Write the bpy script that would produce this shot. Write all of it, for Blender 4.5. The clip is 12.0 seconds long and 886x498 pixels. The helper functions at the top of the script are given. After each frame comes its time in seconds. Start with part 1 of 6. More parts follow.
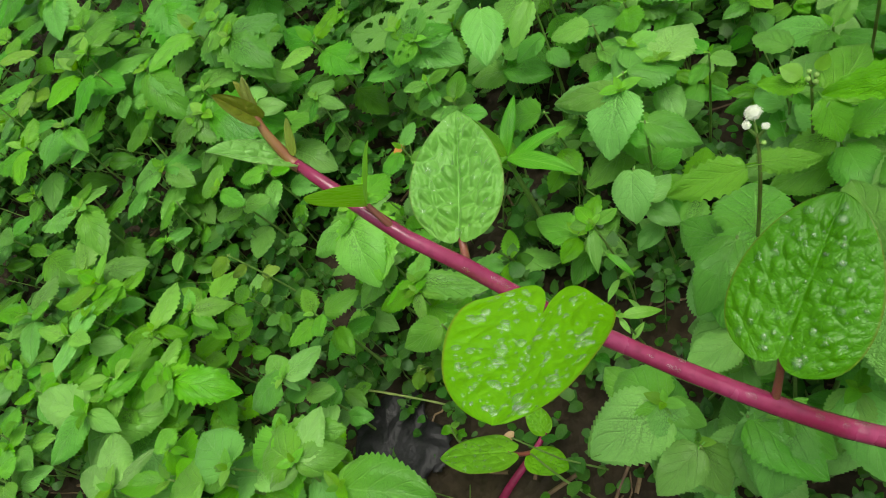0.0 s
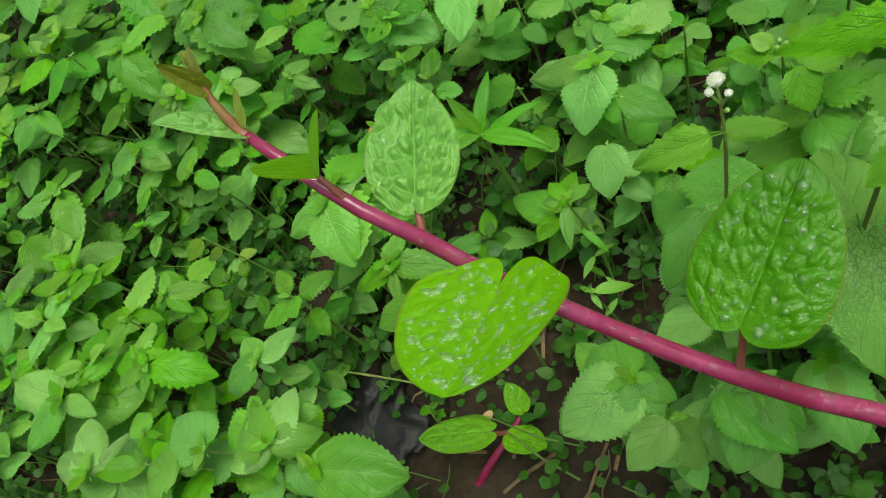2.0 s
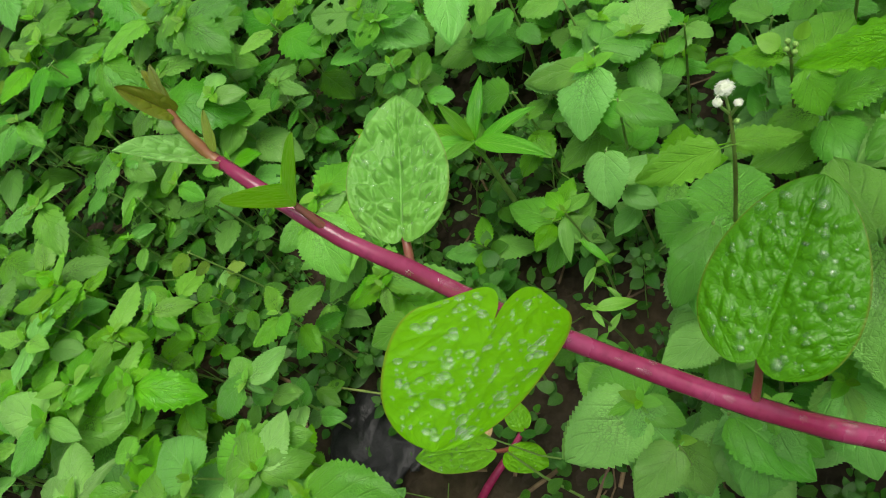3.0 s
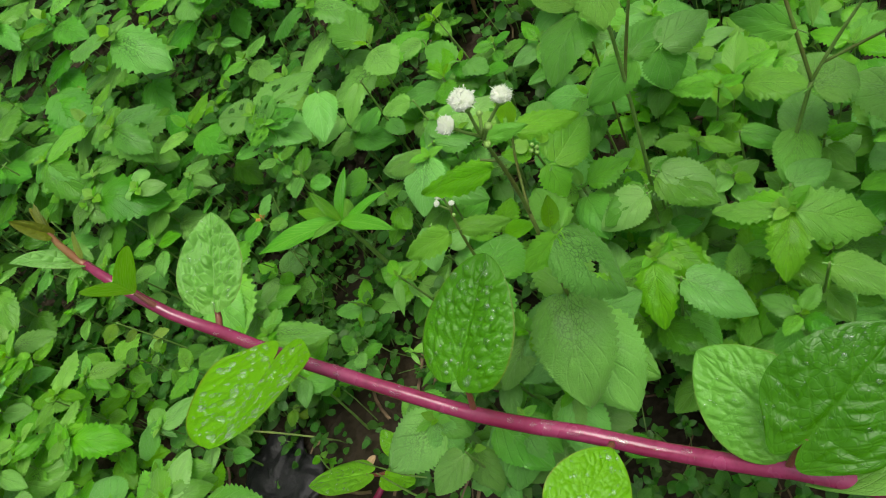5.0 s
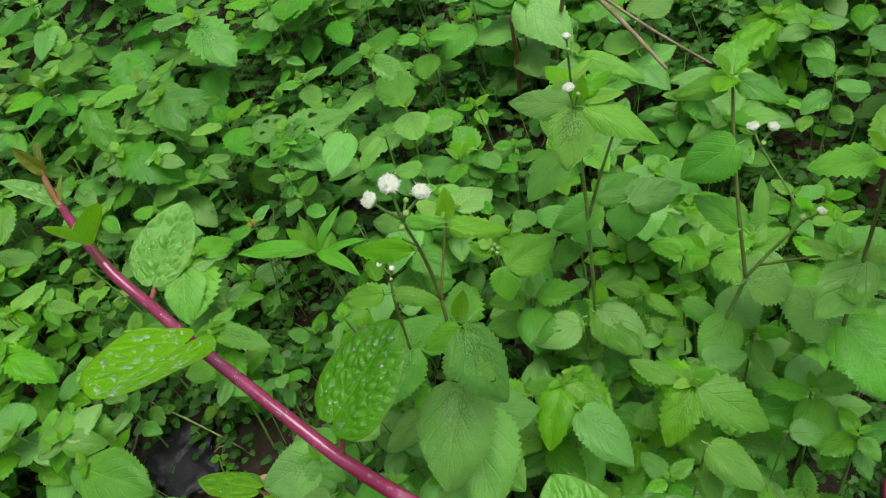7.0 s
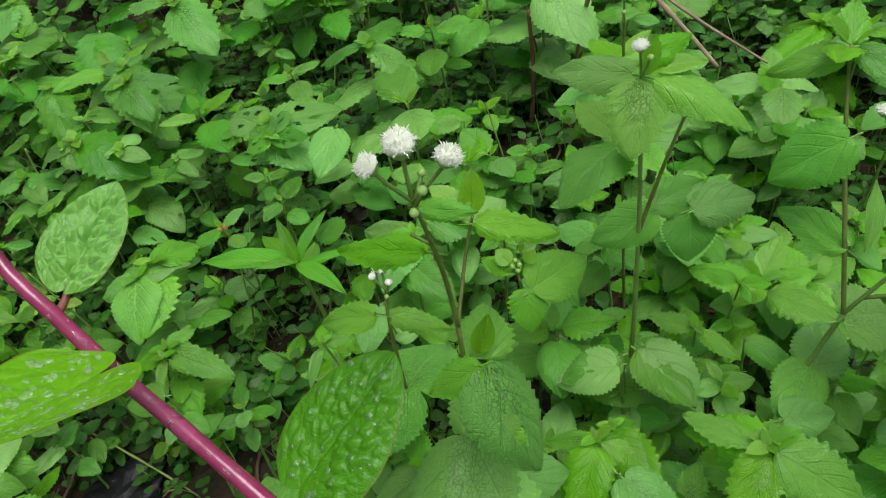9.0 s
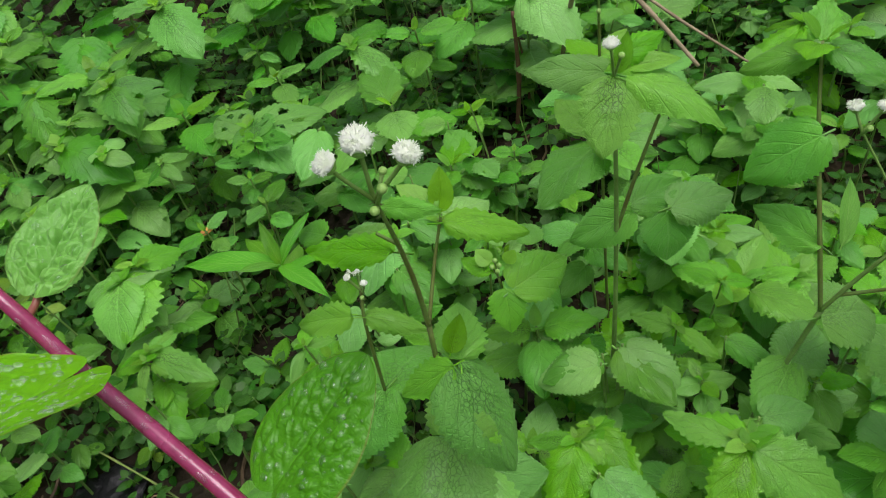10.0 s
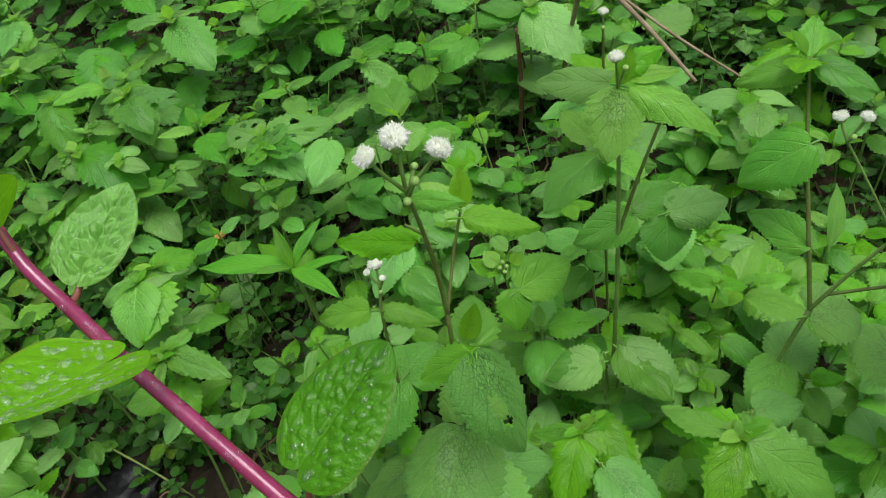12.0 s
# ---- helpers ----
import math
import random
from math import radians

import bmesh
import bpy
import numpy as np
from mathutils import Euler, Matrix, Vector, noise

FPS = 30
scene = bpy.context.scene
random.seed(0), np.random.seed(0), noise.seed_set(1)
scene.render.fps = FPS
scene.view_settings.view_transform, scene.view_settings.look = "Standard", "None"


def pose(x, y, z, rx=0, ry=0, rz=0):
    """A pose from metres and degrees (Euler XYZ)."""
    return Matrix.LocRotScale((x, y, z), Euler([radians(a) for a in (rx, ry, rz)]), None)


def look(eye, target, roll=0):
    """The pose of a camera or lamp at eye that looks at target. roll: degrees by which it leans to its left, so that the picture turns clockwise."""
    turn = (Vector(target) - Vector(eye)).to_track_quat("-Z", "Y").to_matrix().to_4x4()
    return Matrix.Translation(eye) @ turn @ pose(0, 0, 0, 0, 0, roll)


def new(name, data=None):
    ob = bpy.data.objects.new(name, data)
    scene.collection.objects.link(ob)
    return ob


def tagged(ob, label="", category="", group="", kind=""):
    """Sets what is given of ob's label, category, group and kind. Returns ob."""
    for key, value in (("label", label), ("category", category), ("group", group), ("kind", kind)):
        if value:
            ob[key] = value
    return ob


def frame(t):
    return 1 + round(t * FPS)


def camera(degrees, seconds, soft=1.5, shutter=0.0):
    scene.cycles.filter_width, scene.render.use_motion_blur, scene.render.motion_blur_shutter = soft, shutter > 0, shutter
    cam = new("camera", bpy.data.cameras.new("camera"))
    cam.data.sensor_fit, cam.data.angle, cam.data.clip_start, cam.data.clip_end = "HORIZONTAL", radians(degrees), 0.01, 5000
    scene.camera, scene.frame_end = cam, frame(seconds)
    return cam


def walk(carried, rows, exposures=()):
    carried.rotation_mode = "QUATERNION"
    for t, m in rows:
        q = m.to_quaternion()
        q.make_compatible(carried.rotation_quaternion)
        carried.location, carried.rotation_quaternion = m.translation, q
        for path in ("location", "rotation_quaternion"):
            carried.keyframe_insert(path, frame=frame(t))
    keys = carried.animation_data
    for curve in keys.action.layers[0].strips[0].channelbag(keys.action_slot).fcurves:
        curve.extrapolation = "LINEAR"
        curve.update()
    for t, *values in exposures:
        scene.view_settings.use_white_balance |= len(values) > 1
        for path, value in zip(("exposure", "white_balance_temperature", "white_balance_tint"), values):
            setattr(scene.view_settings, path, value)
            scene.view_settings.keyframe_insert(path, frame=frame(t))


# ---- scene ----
cam = camera(62.0, 12.0, soft=1.05)
PATH = [
    (0, 0.0012, -0.0003, 0.4554, 28.89, 22.42, -34.49),
    (0.5, 0.0025, -0.0037, 0.4553, 28.41, 23.06, -35.76),
    (1, 0.0040, -0.0042, 0.4507, 27.90, 22.53, -35.41),
    (1.5, 0.0007, -0.0060, 0.4447, 26.99, 21.77, -35.13),
    (2, 0.0072, -0.0062, 0.4458, 27.44, 22.38, -35.39),
    (2.5, 0.0109, 0.0035, 0.4450, 27.38, 22.63, -35.79),
    (2.7, 0.0126, 0.0080, 0.4349, 26.30, 22.67, -36.69),
    (4.3, 0.0287, -0.0076, 0.4552, 30.63, 22.99, -34.68),
    (4.5, 0.0345, -0.0268, 0.4705, 30.52, 22.82, -35.57),
    (5, 0.0729, -0.0855, 0.4859, 29.14, 23.20, -40.12),
    (5.5, 0.1022, -0.1368, 0.5346, 31.52, 19.10, -38.57),
    (6, 0.1263, -0.1841, 0.6220, 36.08, 16.00, -32.40),
    (6.5, 0.1104, -0.1911, 0.6036, 38.05, 13.31, -24.78),
    (6.7, 0.1025, -0.1609, 0.5564, 39.71, 13.25, -22.58),
    (8.3, 0.1019, -0.0723, 0.4297, 40.58, 10.45, -21.35),
    (8.5, 0.1014, -0.0685, 0.4254, 40.50, 10.55, -20.92),
    (9, 0.0981, -0.0667, 0.4356, 42.36, 10.50, -20.63),
    (9.5, 0.1037, -0.0695, 0.4356, 42.83, 11.07, -21.21),
    (10, 0.1042, -0.0692, 0.4329, 42.50, 10.53, -21.27),
    (10.5, 0.1048, -0.0696, 0.4355, 42.59, 10.73, -21.76),
    (11, 0.1031, -0.0732, 0.4360, 43.01, 10.70, -21.34),
    (11.5, 0.0963, -0.0781, 0.4395, 43.50, 9.92, -20.98),
    (12, 0.0934, -0.0831, 0.4426, 43.72, 9.93, -21.07),
]
walk(cam, [(t, pose(x, y, z, rx, ry, rz)) for t, x, y, z, rx, ry, rz in PATH], [(0.0, -0.05, 6750, 6), (5.5, -0.14, 6600, 9), (8.3, -0.17, 6250, 17), (12.0, -0.17, 6250, 18)])

# ---- world, sun, exposure ----
world = bpy.data.worlds.new("overcast_sky")
scene.world = world
world.use_nodes = True
sky = world.node_tree.nodes.new("ShaderNodeTexSky")
sky.sky_type = "NISHITA"
sky.sun_disc = False
sky.sun_elevation, sky.sun_rotation = radians(76), radians(132)
sky.air_density, sky.dust_density, sky.ozone_density = 1.0, 6.0, 0.6
cloud = world.node_tree.nodes.new("ShaderNodeHueSaturation")
cloud.inputs["Saturation"].default_value = 0.4
world.node_tree.links.new(sky.outputs[0], cloud.inputs["Color"])
world.node_tree.links.new(cloud.outputs[0], world.node_tree.nodes["Background"].inputs[0])
world.node_tree.nodes["Background"].inputs[1].default_value = 0.15
sun = new("sun", bpy.data.lights.new("sun", "SUN"))
sun.data.energy, sun.data.angle, sun.data.color = 1.9, radians(42), (1.0, 0.98, 0.94)
sun.matrix_world = look((0, 0, 5), (-0.9, 0.8, 0.0))


# ---- materials ----
def material(name):
    m = bpy.data.materials.new(name)
    m.use_nodes = True
    nt = m.node_tree
    return m, nt, nt.nodes["Principled BSDF"], nt.nodes["Material Output"]


def node(nt, kind, inputs=(), **props):
    n = nt.nodes.new(kind)
    if "operation" in props:
        n.operation = props["operation"]
    if "data_type" in props:
        n.data_type, n.blend_type = props["data_type"], props["blend_type"]
    if "interpolation_type" in props:
        n.interpolation_type = props["interpolation_type"]
    if "feature" in props:
        n.feature = props["feature"]
    if "voronoi_dimensions" in props:
        n.voronoi_dimensions = props["voronoi_dimensions"]
    if "noise_dimensions" in props:
        n.noise_dimensions = props["noise_dimensions"]
    for key, v in dict(inputs).items():
        if isinstance(v, bpy.types.NodeSocket):
            nt.links.new(v, n.inputs[key])
        else:
            n.inputs[key].default_value = v
    return n


def calc(nt, op, a, b=0.0, c=0.0):
    return node(nt, "ShaderNodeMath", {0: a, 1: b, 2: c}, operation=op).outputs[0]


def ramp(nt, x, lo, hi, out_lo=0.0, out_hi=1.0):
    return node(nt, "ShaderNodeMapRange", {0: x, 1: lo, 2: hi, 3: out_lo, 4: out_hi}, interpolation_type="SMOOTHSTEP").outputs[0]


def blend(nt, fac, a, b, mode="MIX"):
    n = node(nt, "ShaderNodeMix", {0: fac}, data_type="RGBA", blend_type=mode)
    for i, v in ((6, a), (7, b)):
        if isinstance(v, bpy.types.NodeSocket):
            nt.links.new(v, n.inputs[i])
        else:
            n.inputs[i].default_value = (*v, 1.0) if len(v) == 3 else v
    return n.outputs[2]


def leaf_material(name, dark, light, vein, rough=0.40, through_light=0.28, veins=7.0, slant=0.30, net=26.0, net_depth=0.28, vein_mix=0.18, coat=0.22, bump=0.6, sheen=0.16, rim=0.0, tracery=0.0, puff=0.0, vary=1.0):
    """A leaf blade: midrib and side veins along the blade's own coordinates, a fine net, mottling and per-leaf tint."""
    m, nt, p, out = material(name)
    uv = node(nt, "ShaderNodeUVMap").outputs[0]
    sep = node(nt, "ShaderNodeSeparateXYZ", {0: uv})
    u = calc(nt, "ABSOLUTE", calc(nt, "MULTIPLY_ADD", sep.outputs[0], 2.0, -1.0))
    v = sep.outputs[1]
    rnd = calc(nt, "FRACT", calc(nt, "ADD", node(nt, "ShaderNodeObjectInfo").outputs["Random"], node(nt, "ShaderNodeNewGeometry").outputs["Random Per Island"]))
    s = calc(nt, "SUBTRACT", v, calc(nt, "MULTIPLY", calc(nt, "POWER", u, 0.85), slant))
    side = ramp(nt, calc(nt, "PINGPONG", calc(nt, "MULTIPLY", s, veins), 0.5), 0.0, 0.11, 1.0, 0.0)
    side = calc(nt, "MULTIPLY", side, ramp(nt, u, 0.55, 1.0, 1.0, 0.15))
    mid = ramp(nt, u, 0.0, 0.06, 1.0, 0.0)
    lines = calc(nt, "MAXIMUM", side, mid)
    stretch = node(nt, "ShaderNodeMapping", {0: uv, 3: (0.75, 1.0, 1.0)}).outputs[0]
    warp = node(nt, "ShaderNodeTexNoise", {0: stretch, 2: 9.0, 3: 2.0})
    warped = node(nt, "ShaderNodeVectorMath", {0: stretch, 1: node(nt, "ShaderNodeVectorMath", {0: warp.outputs[1], 3: 0.06}, operation="SCALE").outputs[0]}).outputs[0]
    cells = node(nt, "ShaderNodeTexVoronoi", {0: warped, 2: net}, feature="DISTANCE_TO_EDGE").outputs[0]
    web = ramp(nt, cells, 0.0, 0.16, 1.0, 0.0)
    mott = node(nt, "ShaderNodeTexNoise", {0: stretch, 1: calc(nt, "MULTIPLY", rnd, 37.0), 2: 2.6, 3: 5.0}, noise_dimensions="4D").outputs[0]
    fine = node(nt, "ShaderNodeTexNoise", {0: stretch, 1: calc(nt, "MULTIPLY", rnd, 61.0), 2: 45.0, 3: 3.0}, noise_dimensions="4D").outputs[0]
    tone = calc(nt, "MULTIPLY_ADD", mott, 0.9, calc(nt, "MULTIPLY_ADD", rnd, 0.7 * vary, 0.05 - 0.35 * vary))
    col = blend(nt, tone, dark, light)
    col = blend(nt, calc(nt, "MULTIPLY", ramp(nt, v, 0.0, 0.45, 1.0, 0.0), 0.30), col, [light[0] * 1.06, light[1] * 1.0, light[2] * 0.6])
    col = blend(nt, calc(nt, "MULTIPLY", web, 0.30 * net_depth), col, [c * 0.45 for c in dark])
    if tracery:
        # dark branching veinlets, densest towards the stalk and the midrib
        fork = node(nt, "ShaderNodeTexVoronoi", {0: node(nt, "ShaderNodeMapping", {0: warped, 3: (1.0, 0.55, 1.0)}).outputs[0], 1: calc(nt, "MULTIPLY", rnd, 23.0), 2: net * 1.1}, feature="DISTANCE_TO_EDGE", voronoi_dimensions="4D").outputs[0]
        near = calc(nt, "MULTIPLY", ramp(nt, u, 0.10, 0.75, 1.0, 0.0), ramp(nt, v, 0.20, 0.88, 1.0, 0.0))
        near = calc(nt, "MULTIPLY", near, ramp(nt, calc(nt, "FRACT", calc(nt, "MULTIPLY", rnd, 5.31)), 0.30, 0.85, 0.10, 1.0))
        cut = calc(nt, "MULTIPLY", ramp(nt, fork, 0.02, 0.10, 1.0, 0.0), near)
        thin = ramp(nt, calc(nt, "PINGPONG", calc(nt, "MULTIPLY", calc(nt, "ADD", s, calc(nt, "MULTIPLY", warp.outputs[0], 0.05)), veins), 0.5), 0.015, 0.075, 1.0, 0.0)
        thin = calc(nt, "MULTIPLY", thin, ramp(nt, u, 0.35, 0.9, 1.0, 0.1))
        col = blend(nt, calc(nt, "MULTIPLY", calc(nt, "MAXIMUM", calc(nt, "MULTIPLY", thin, 0.16), cut), tracery), col, [c * 0.24 for c in dark])
    col = blend(nt, calc(nt, "MULTIPLY", calc(nt, "MAXIMUM", mid, calc(nt, "MULTIPLY", side, 0.75 if tracery else 1.0)), vein_mix), col, vein)
    col = blend(nt, ramp(nt, fine, 0.3, 0.75, 0.0, 0.10), col, [c * 0.6 for c in dark])
    if rim:
        col = blend(nt, ramp(nt, u, 0.955, 0.99, 0.0, rim), col, (0.22, 0.09, 0.04))
    rnd2 = calc(nt, "FRACT", calc(nt, "MULTIPLY", rnd, 17.31))
    hsv = node(nt, "ShaderNodeHueSaturation", {0: ramp(nt, rnd2, 0.0, 1.0, 0.5 - 0.009 * vary, 0.5 + 0.010 * vary), 1: ramp(nt, rnd, 0.0, 1.0, 1.05, 0.91), 2: ramp(nt, calc(nt, "FRACT", calc(nt, "MULTIPLY", rnd, 7.77)), 0.0, 1.0, 1.0 - 0.20 * vary, 1.0 + 0.20 * vary), 4: col}).outputs[0]
    height = calc(nt, "ADD", calc(nt, "MULTIPLY", lines, -0.55), calc(nt, "MULTIPLY_ADD", web, -net_depth, calc(nt, "MULTIPLY", fine, 0.12)))
    if puff:
        # swollen cells between the sunken veins
        height = calc(nt, "MULTIPLY_ADD", ramp(nt, cells, 0.0, 0.42), puff, height)
    bmp = node(nt, "ShaderNodeBump", {0: bump, 1: 0.0018, "Height": height}).outputs[0]
    nt.links.new(hsv, p.inputs["Base Color"])
    nt.links.new(bmp, p.inputs["Normal"])
    nt.links.new(ramp(nt, mott, 0.2, 0.8, rough - 0.07, rough + 0.12), p.inputs["Roughness"])
    p.inputs["Specular IOR Level"].default_value = 0.32
    p.inputs["Sheen Weight"].default_value = sheen
    p.inputs["Sheen Roughness"].default_value = 0.45
    p.inputs["Sheen Tint"].default_value = (0.80, 0.97, 0.66, 1)
    p.inputs["Coat Weight"].default_value = coat
    p.inputs["Coat Roughness"].default_value = 0.30
    glow = node(nt, "ShaderNodeHueSaturation", {0: 0.487, 1: 1.08, 2: 1.25, 4: hsv}).outputs[0]
    tr = node(nt, "ShaderNodeBsdfTranslucent", {0: glow, 1: bmp})
    mix = node(nt, "ShaderNodeMixShader", {0: through_light, 1: p.outputs[0], 2: tr.outputs[0]})
    nt.links.new(mix.outputs[0], out.inputs[0])
    return m


def plain_material(name, a, b, rough=0.5, scale=60.0, bump=0.2, coat=0.0, stretch=(1, 1, 1), spec=0.5):
    m, nt, p, out = material(name)
    co = node(nt, "ShaderNodeMapping", {0: node(nt, "ShaderNodeTexCoord").outputs["Object"], 3: stretch}).outputs[0]
    big = node(nt, "ShaderNodeTexNoise", {0: co, 2: scale, 3: 4.0}).outputs[0]
    small = node(nt, "ShaderNodeTexNoise", {0: co, 2: scale * 9, 3: 3.0}).outputs[0]
    col = blend(nt, ramp(nt, big, 0.3, 0.7), a, b)
    col = blend(nt, ramp(nt, small, 0.45, 0.8, 0.0, 0.35), col, [c * 0.55 for c in a])
    nt.links.new(col, p.inputs["Base Color"])
    nt.links.new(ramp(nt, big, 0.2, 0.8, rough - 0.08, rough + 0.1), p.inputs["Roughness"])
    nt.links.new(node(nt, "ShaderNodeBump", {0: bump, 1: 0.0015, "Height": small}).outputs[0], p.inputs["Normal"])
    p.inputs["Coat Weight"].default_value = coat
    p.inputs["Coat Roughness"].default_value = 0.1
    p.inputs["Specular IOR Level"].default_value = spec
    return m


M_WEED = leaf_material("weed_leaf", (0.077, 0.312, 0.018), (0.172, 0.525, 0.042), (0.22, 0.56, 0.07), veins=5.0, slant=0.48, tracery=0.7, through_light=0.34, sheen=0.07, vein_mix=0.28)
M_BROAD = leaf_material("broad_leaf", (0.125, 0.410, 0.040), (0.235, 0.600, 0.092), (0.30, 0.66, 0.14), veins=4.6, slant=0.52, net=30.0, net_depth=0.25, vein_mix=0.35, sheen=0.14, tracery=0.5, through_light=0.34)
M_YOUNG = leaf_material("young_leaf", (0.129, 0.416, 0.010), (0.227, 0.614, 0.025), (0.309, 0.653, 0.062), veins=5.0, slant=0.48, through_light=0.38, net=18.0, tracery=0.6, sheen=0.03)
M_VIVID = leaf_material("vivid_leaf", (0.110, 0.410, 0.012), (0.225, 0.640, 0.030), (0.28, 0.66, 0.06), veins=5.0, slant=0.48, through_light=0.38, tracery=0.8, sheen=0.05, vein_mix=0.3, vary=0.7)
M_YELLOW = leaf_material("yellowing_leaf", (0.13, 0.34, 0.012), (0.22, 0.43, 0.02), (0.34, 0.46, 0.10), sheen=0.04)
M_NARROW = leaf_material("narrow_leaf", (0.072, 0.307, 0.010), (0.170, 0.505, 0.025), (0.412, 0.653, 0.150), veins=11.0, slant=0.42, vein_mix=0.3, net=14.0, net_depth=0.25, sheen=0.03, through_light=0.32, bump=0.35)
M_LANCE = leaf_material("lance_leaf", (0.098, 0.315, 0.013), (0.165, 0.450, 0.030), (0.330, 0.600, 0.130), veins=8.0, slant=0.5, vein_mix=0.24, net=22.0, net_depth=0.2, sheen=0.03, bump=0.5)
# undergrowth takes a darker green: shade under the canopy is put into the colour
M_UNDER_SHADED = leaf_material("undergrowth_leaf_shaded", (0.026, 0.128, 0.007), (0.072, 0.265, 0.015), (0.103, 0.297, 0.037), veins=5.0, slant=0.48, net=10.0, sheen=0.02, through_light=0.26)
M_FAR = leaf_material("bed_leaf", (0.056, 0.240, 0.014), (0.140, 0.430, 0.034), (0.134, 0.356, 0.050), veins=5.0, slant=0.48, net=14.0, sheen=0.03, through_light=0.26)
M_VINE_LEAF = leaf_material("vine_leaf", (0.050, 0.218, 0.007), (0.086, 0.306, 0.013), (0.100, 0.320, 0.022), rough=0.38, through_light=0.24, veins=6.0, slant=0.45, net=30.0, net_depth=0.2, vein_mix=0.12, coat=0.16, bump=0.25, sheen=0.02, rim=0.3, puff=0.2, vary=0.15)
# lighter copy of vine_leaf, with the sky's sheen put into the base colour
M_VINE_PALE_SKYLIT = leaf_material("vine_leaf_pale_skylit", (0.120, 0.390, 0.032), (0.190, 0.510, 0.060), (0.18, 0.47, 0.06), rough=0.40, through_light=0.22, veins=6.0, slant=0.45, net=30.0, net_depth=0.2, vein_mix=0.14, coat=0.2, bump=0.25, sheen=0.16, rim=0.3, puff=0.2, vary=0.15)
M_VINE_SMOOTH = leaf_material("vine_leaf_smooth", (0.135, 0.420, 0.008), (0.190, 0.520, 0.014), (0.24, 0.60, 0.03), rough=0.40, through_light=0.34, veins=3.4, slant=0.5, net=12.0, net_depth=0.3, vein_mix=0.16, coat=0.08, bump=0.14, sheen=0.02, rim=0.45, puff=0.5, vary=0.15)
M_VINE_DARK = leaf_material("vine_leaf_dark", (0.036, 0.170, 0.006), (0.070, 0.250, 0.010), (0.10, 0.29, 0.02), rough=0.3, veins=6.0, slant=0.45, net=20.0, net_depth=0.4, vein_mix=0.2, coat=0.12, bump=0.22, sheen=0.02, vary=0.15)
M_VINE_YOUNG = leaf_material("vine_leaf_young", (0.150, 0.480, 0.010), (0.220, 0.600, 0.020), (0.20, 0.46, 0.03), rough=0.38, veins=4.0, net=9.0, rim=0.2, through_light=0.42, bump=0.15, vary=0.15)
M_VINE_BUD = leaf_material("vine_bud", (0.180, 0.230, 0.022), (0.240, 0.340, 0.040), (0.36, 0.18, 0.06), rough=0.4, veins=4.0, net=9.0, rim=0.4, bump=0.15)
M_VINE_STEM = plain_material("vine_stem", (0.215, 0.010, 0.055), (0.330, 0.034, 0.115), rough=0.22, scale=55.0, bump=0.12, coat=0.6, stretch=(1, 1, 0.5))
M_VINE_TIP = plain_material("vine_tip_stem", (0.250, 0.095, 0.045), (0.290, 0.170, 0.055), rough=0.34, scale=90.0, bump=0.12, coat=0.2)
M_PETIOLE = plain_material("vine_petiole", (0.230, 0.040, 0.045), (0.220, 0.105, 0.050), rough=0.35, scale=90.0, bump=0.1, coat=0.2)
M_STEM = plain_material("green_stem", (0.140, 0.260, 0.045), (0.220, 0.380, 0.085), rough=0.5, scale=120.0)
M_STEM_BROWN = plain_material("brown_hairy_stem", (0.118, 0.135, 0.024), (0.140, 0.250, 0.040), rough=0.6, scale=110.0)
M_BUD = plain_material("green_bud", (0.200, 0.400, 0.060), (0.320, 0.520, 0.130), rough=0.5, scale=200.0)
M_TWIG = plain_material("dry_twig", (0.210, 0.160, 0.085), (0.360, 0.290, 0.170), rough=0.75, scale=80.0, stretch=(1, 1, 0.3))
M_STRAW = plain_material("dry_litter", (0.100, 0.060, 0.030), (0.260, 0.180, 0.090), rough=0.7, scale=70.0)
M_GREEN_TWIG = plain_material("green_twig", (0.150, 0.240, 0.050), (0.270, 0.330, 0.090), rough=0.5, scale=90.0)
M_DRY_LEAF = plain_material("dry_leaf", (0.380, 0.240, 0.110), (0.520, 0.380, 0.200), rough=0.6, scale=70.0)
M_DRY_STALK = plain_material("dry_stalk", (0.110, 0.052, 0.026), (0.200, 0.105, 0.050), rough=0.75, scale=80.0)
M_ORANGE_LEAF = plain_material("orange_leaf", (0.420, 0.170, 0.020), (0.520, 0.260, 0.040), rough=0.55, scale=120.0)
M_PLASTIC = plain_material("black_plastic", (0.012, 0.012, 0.013), (0.028, 0.028, 0.030), rough=0.5, scale=40.0, bump=0.5, spec=0.3)


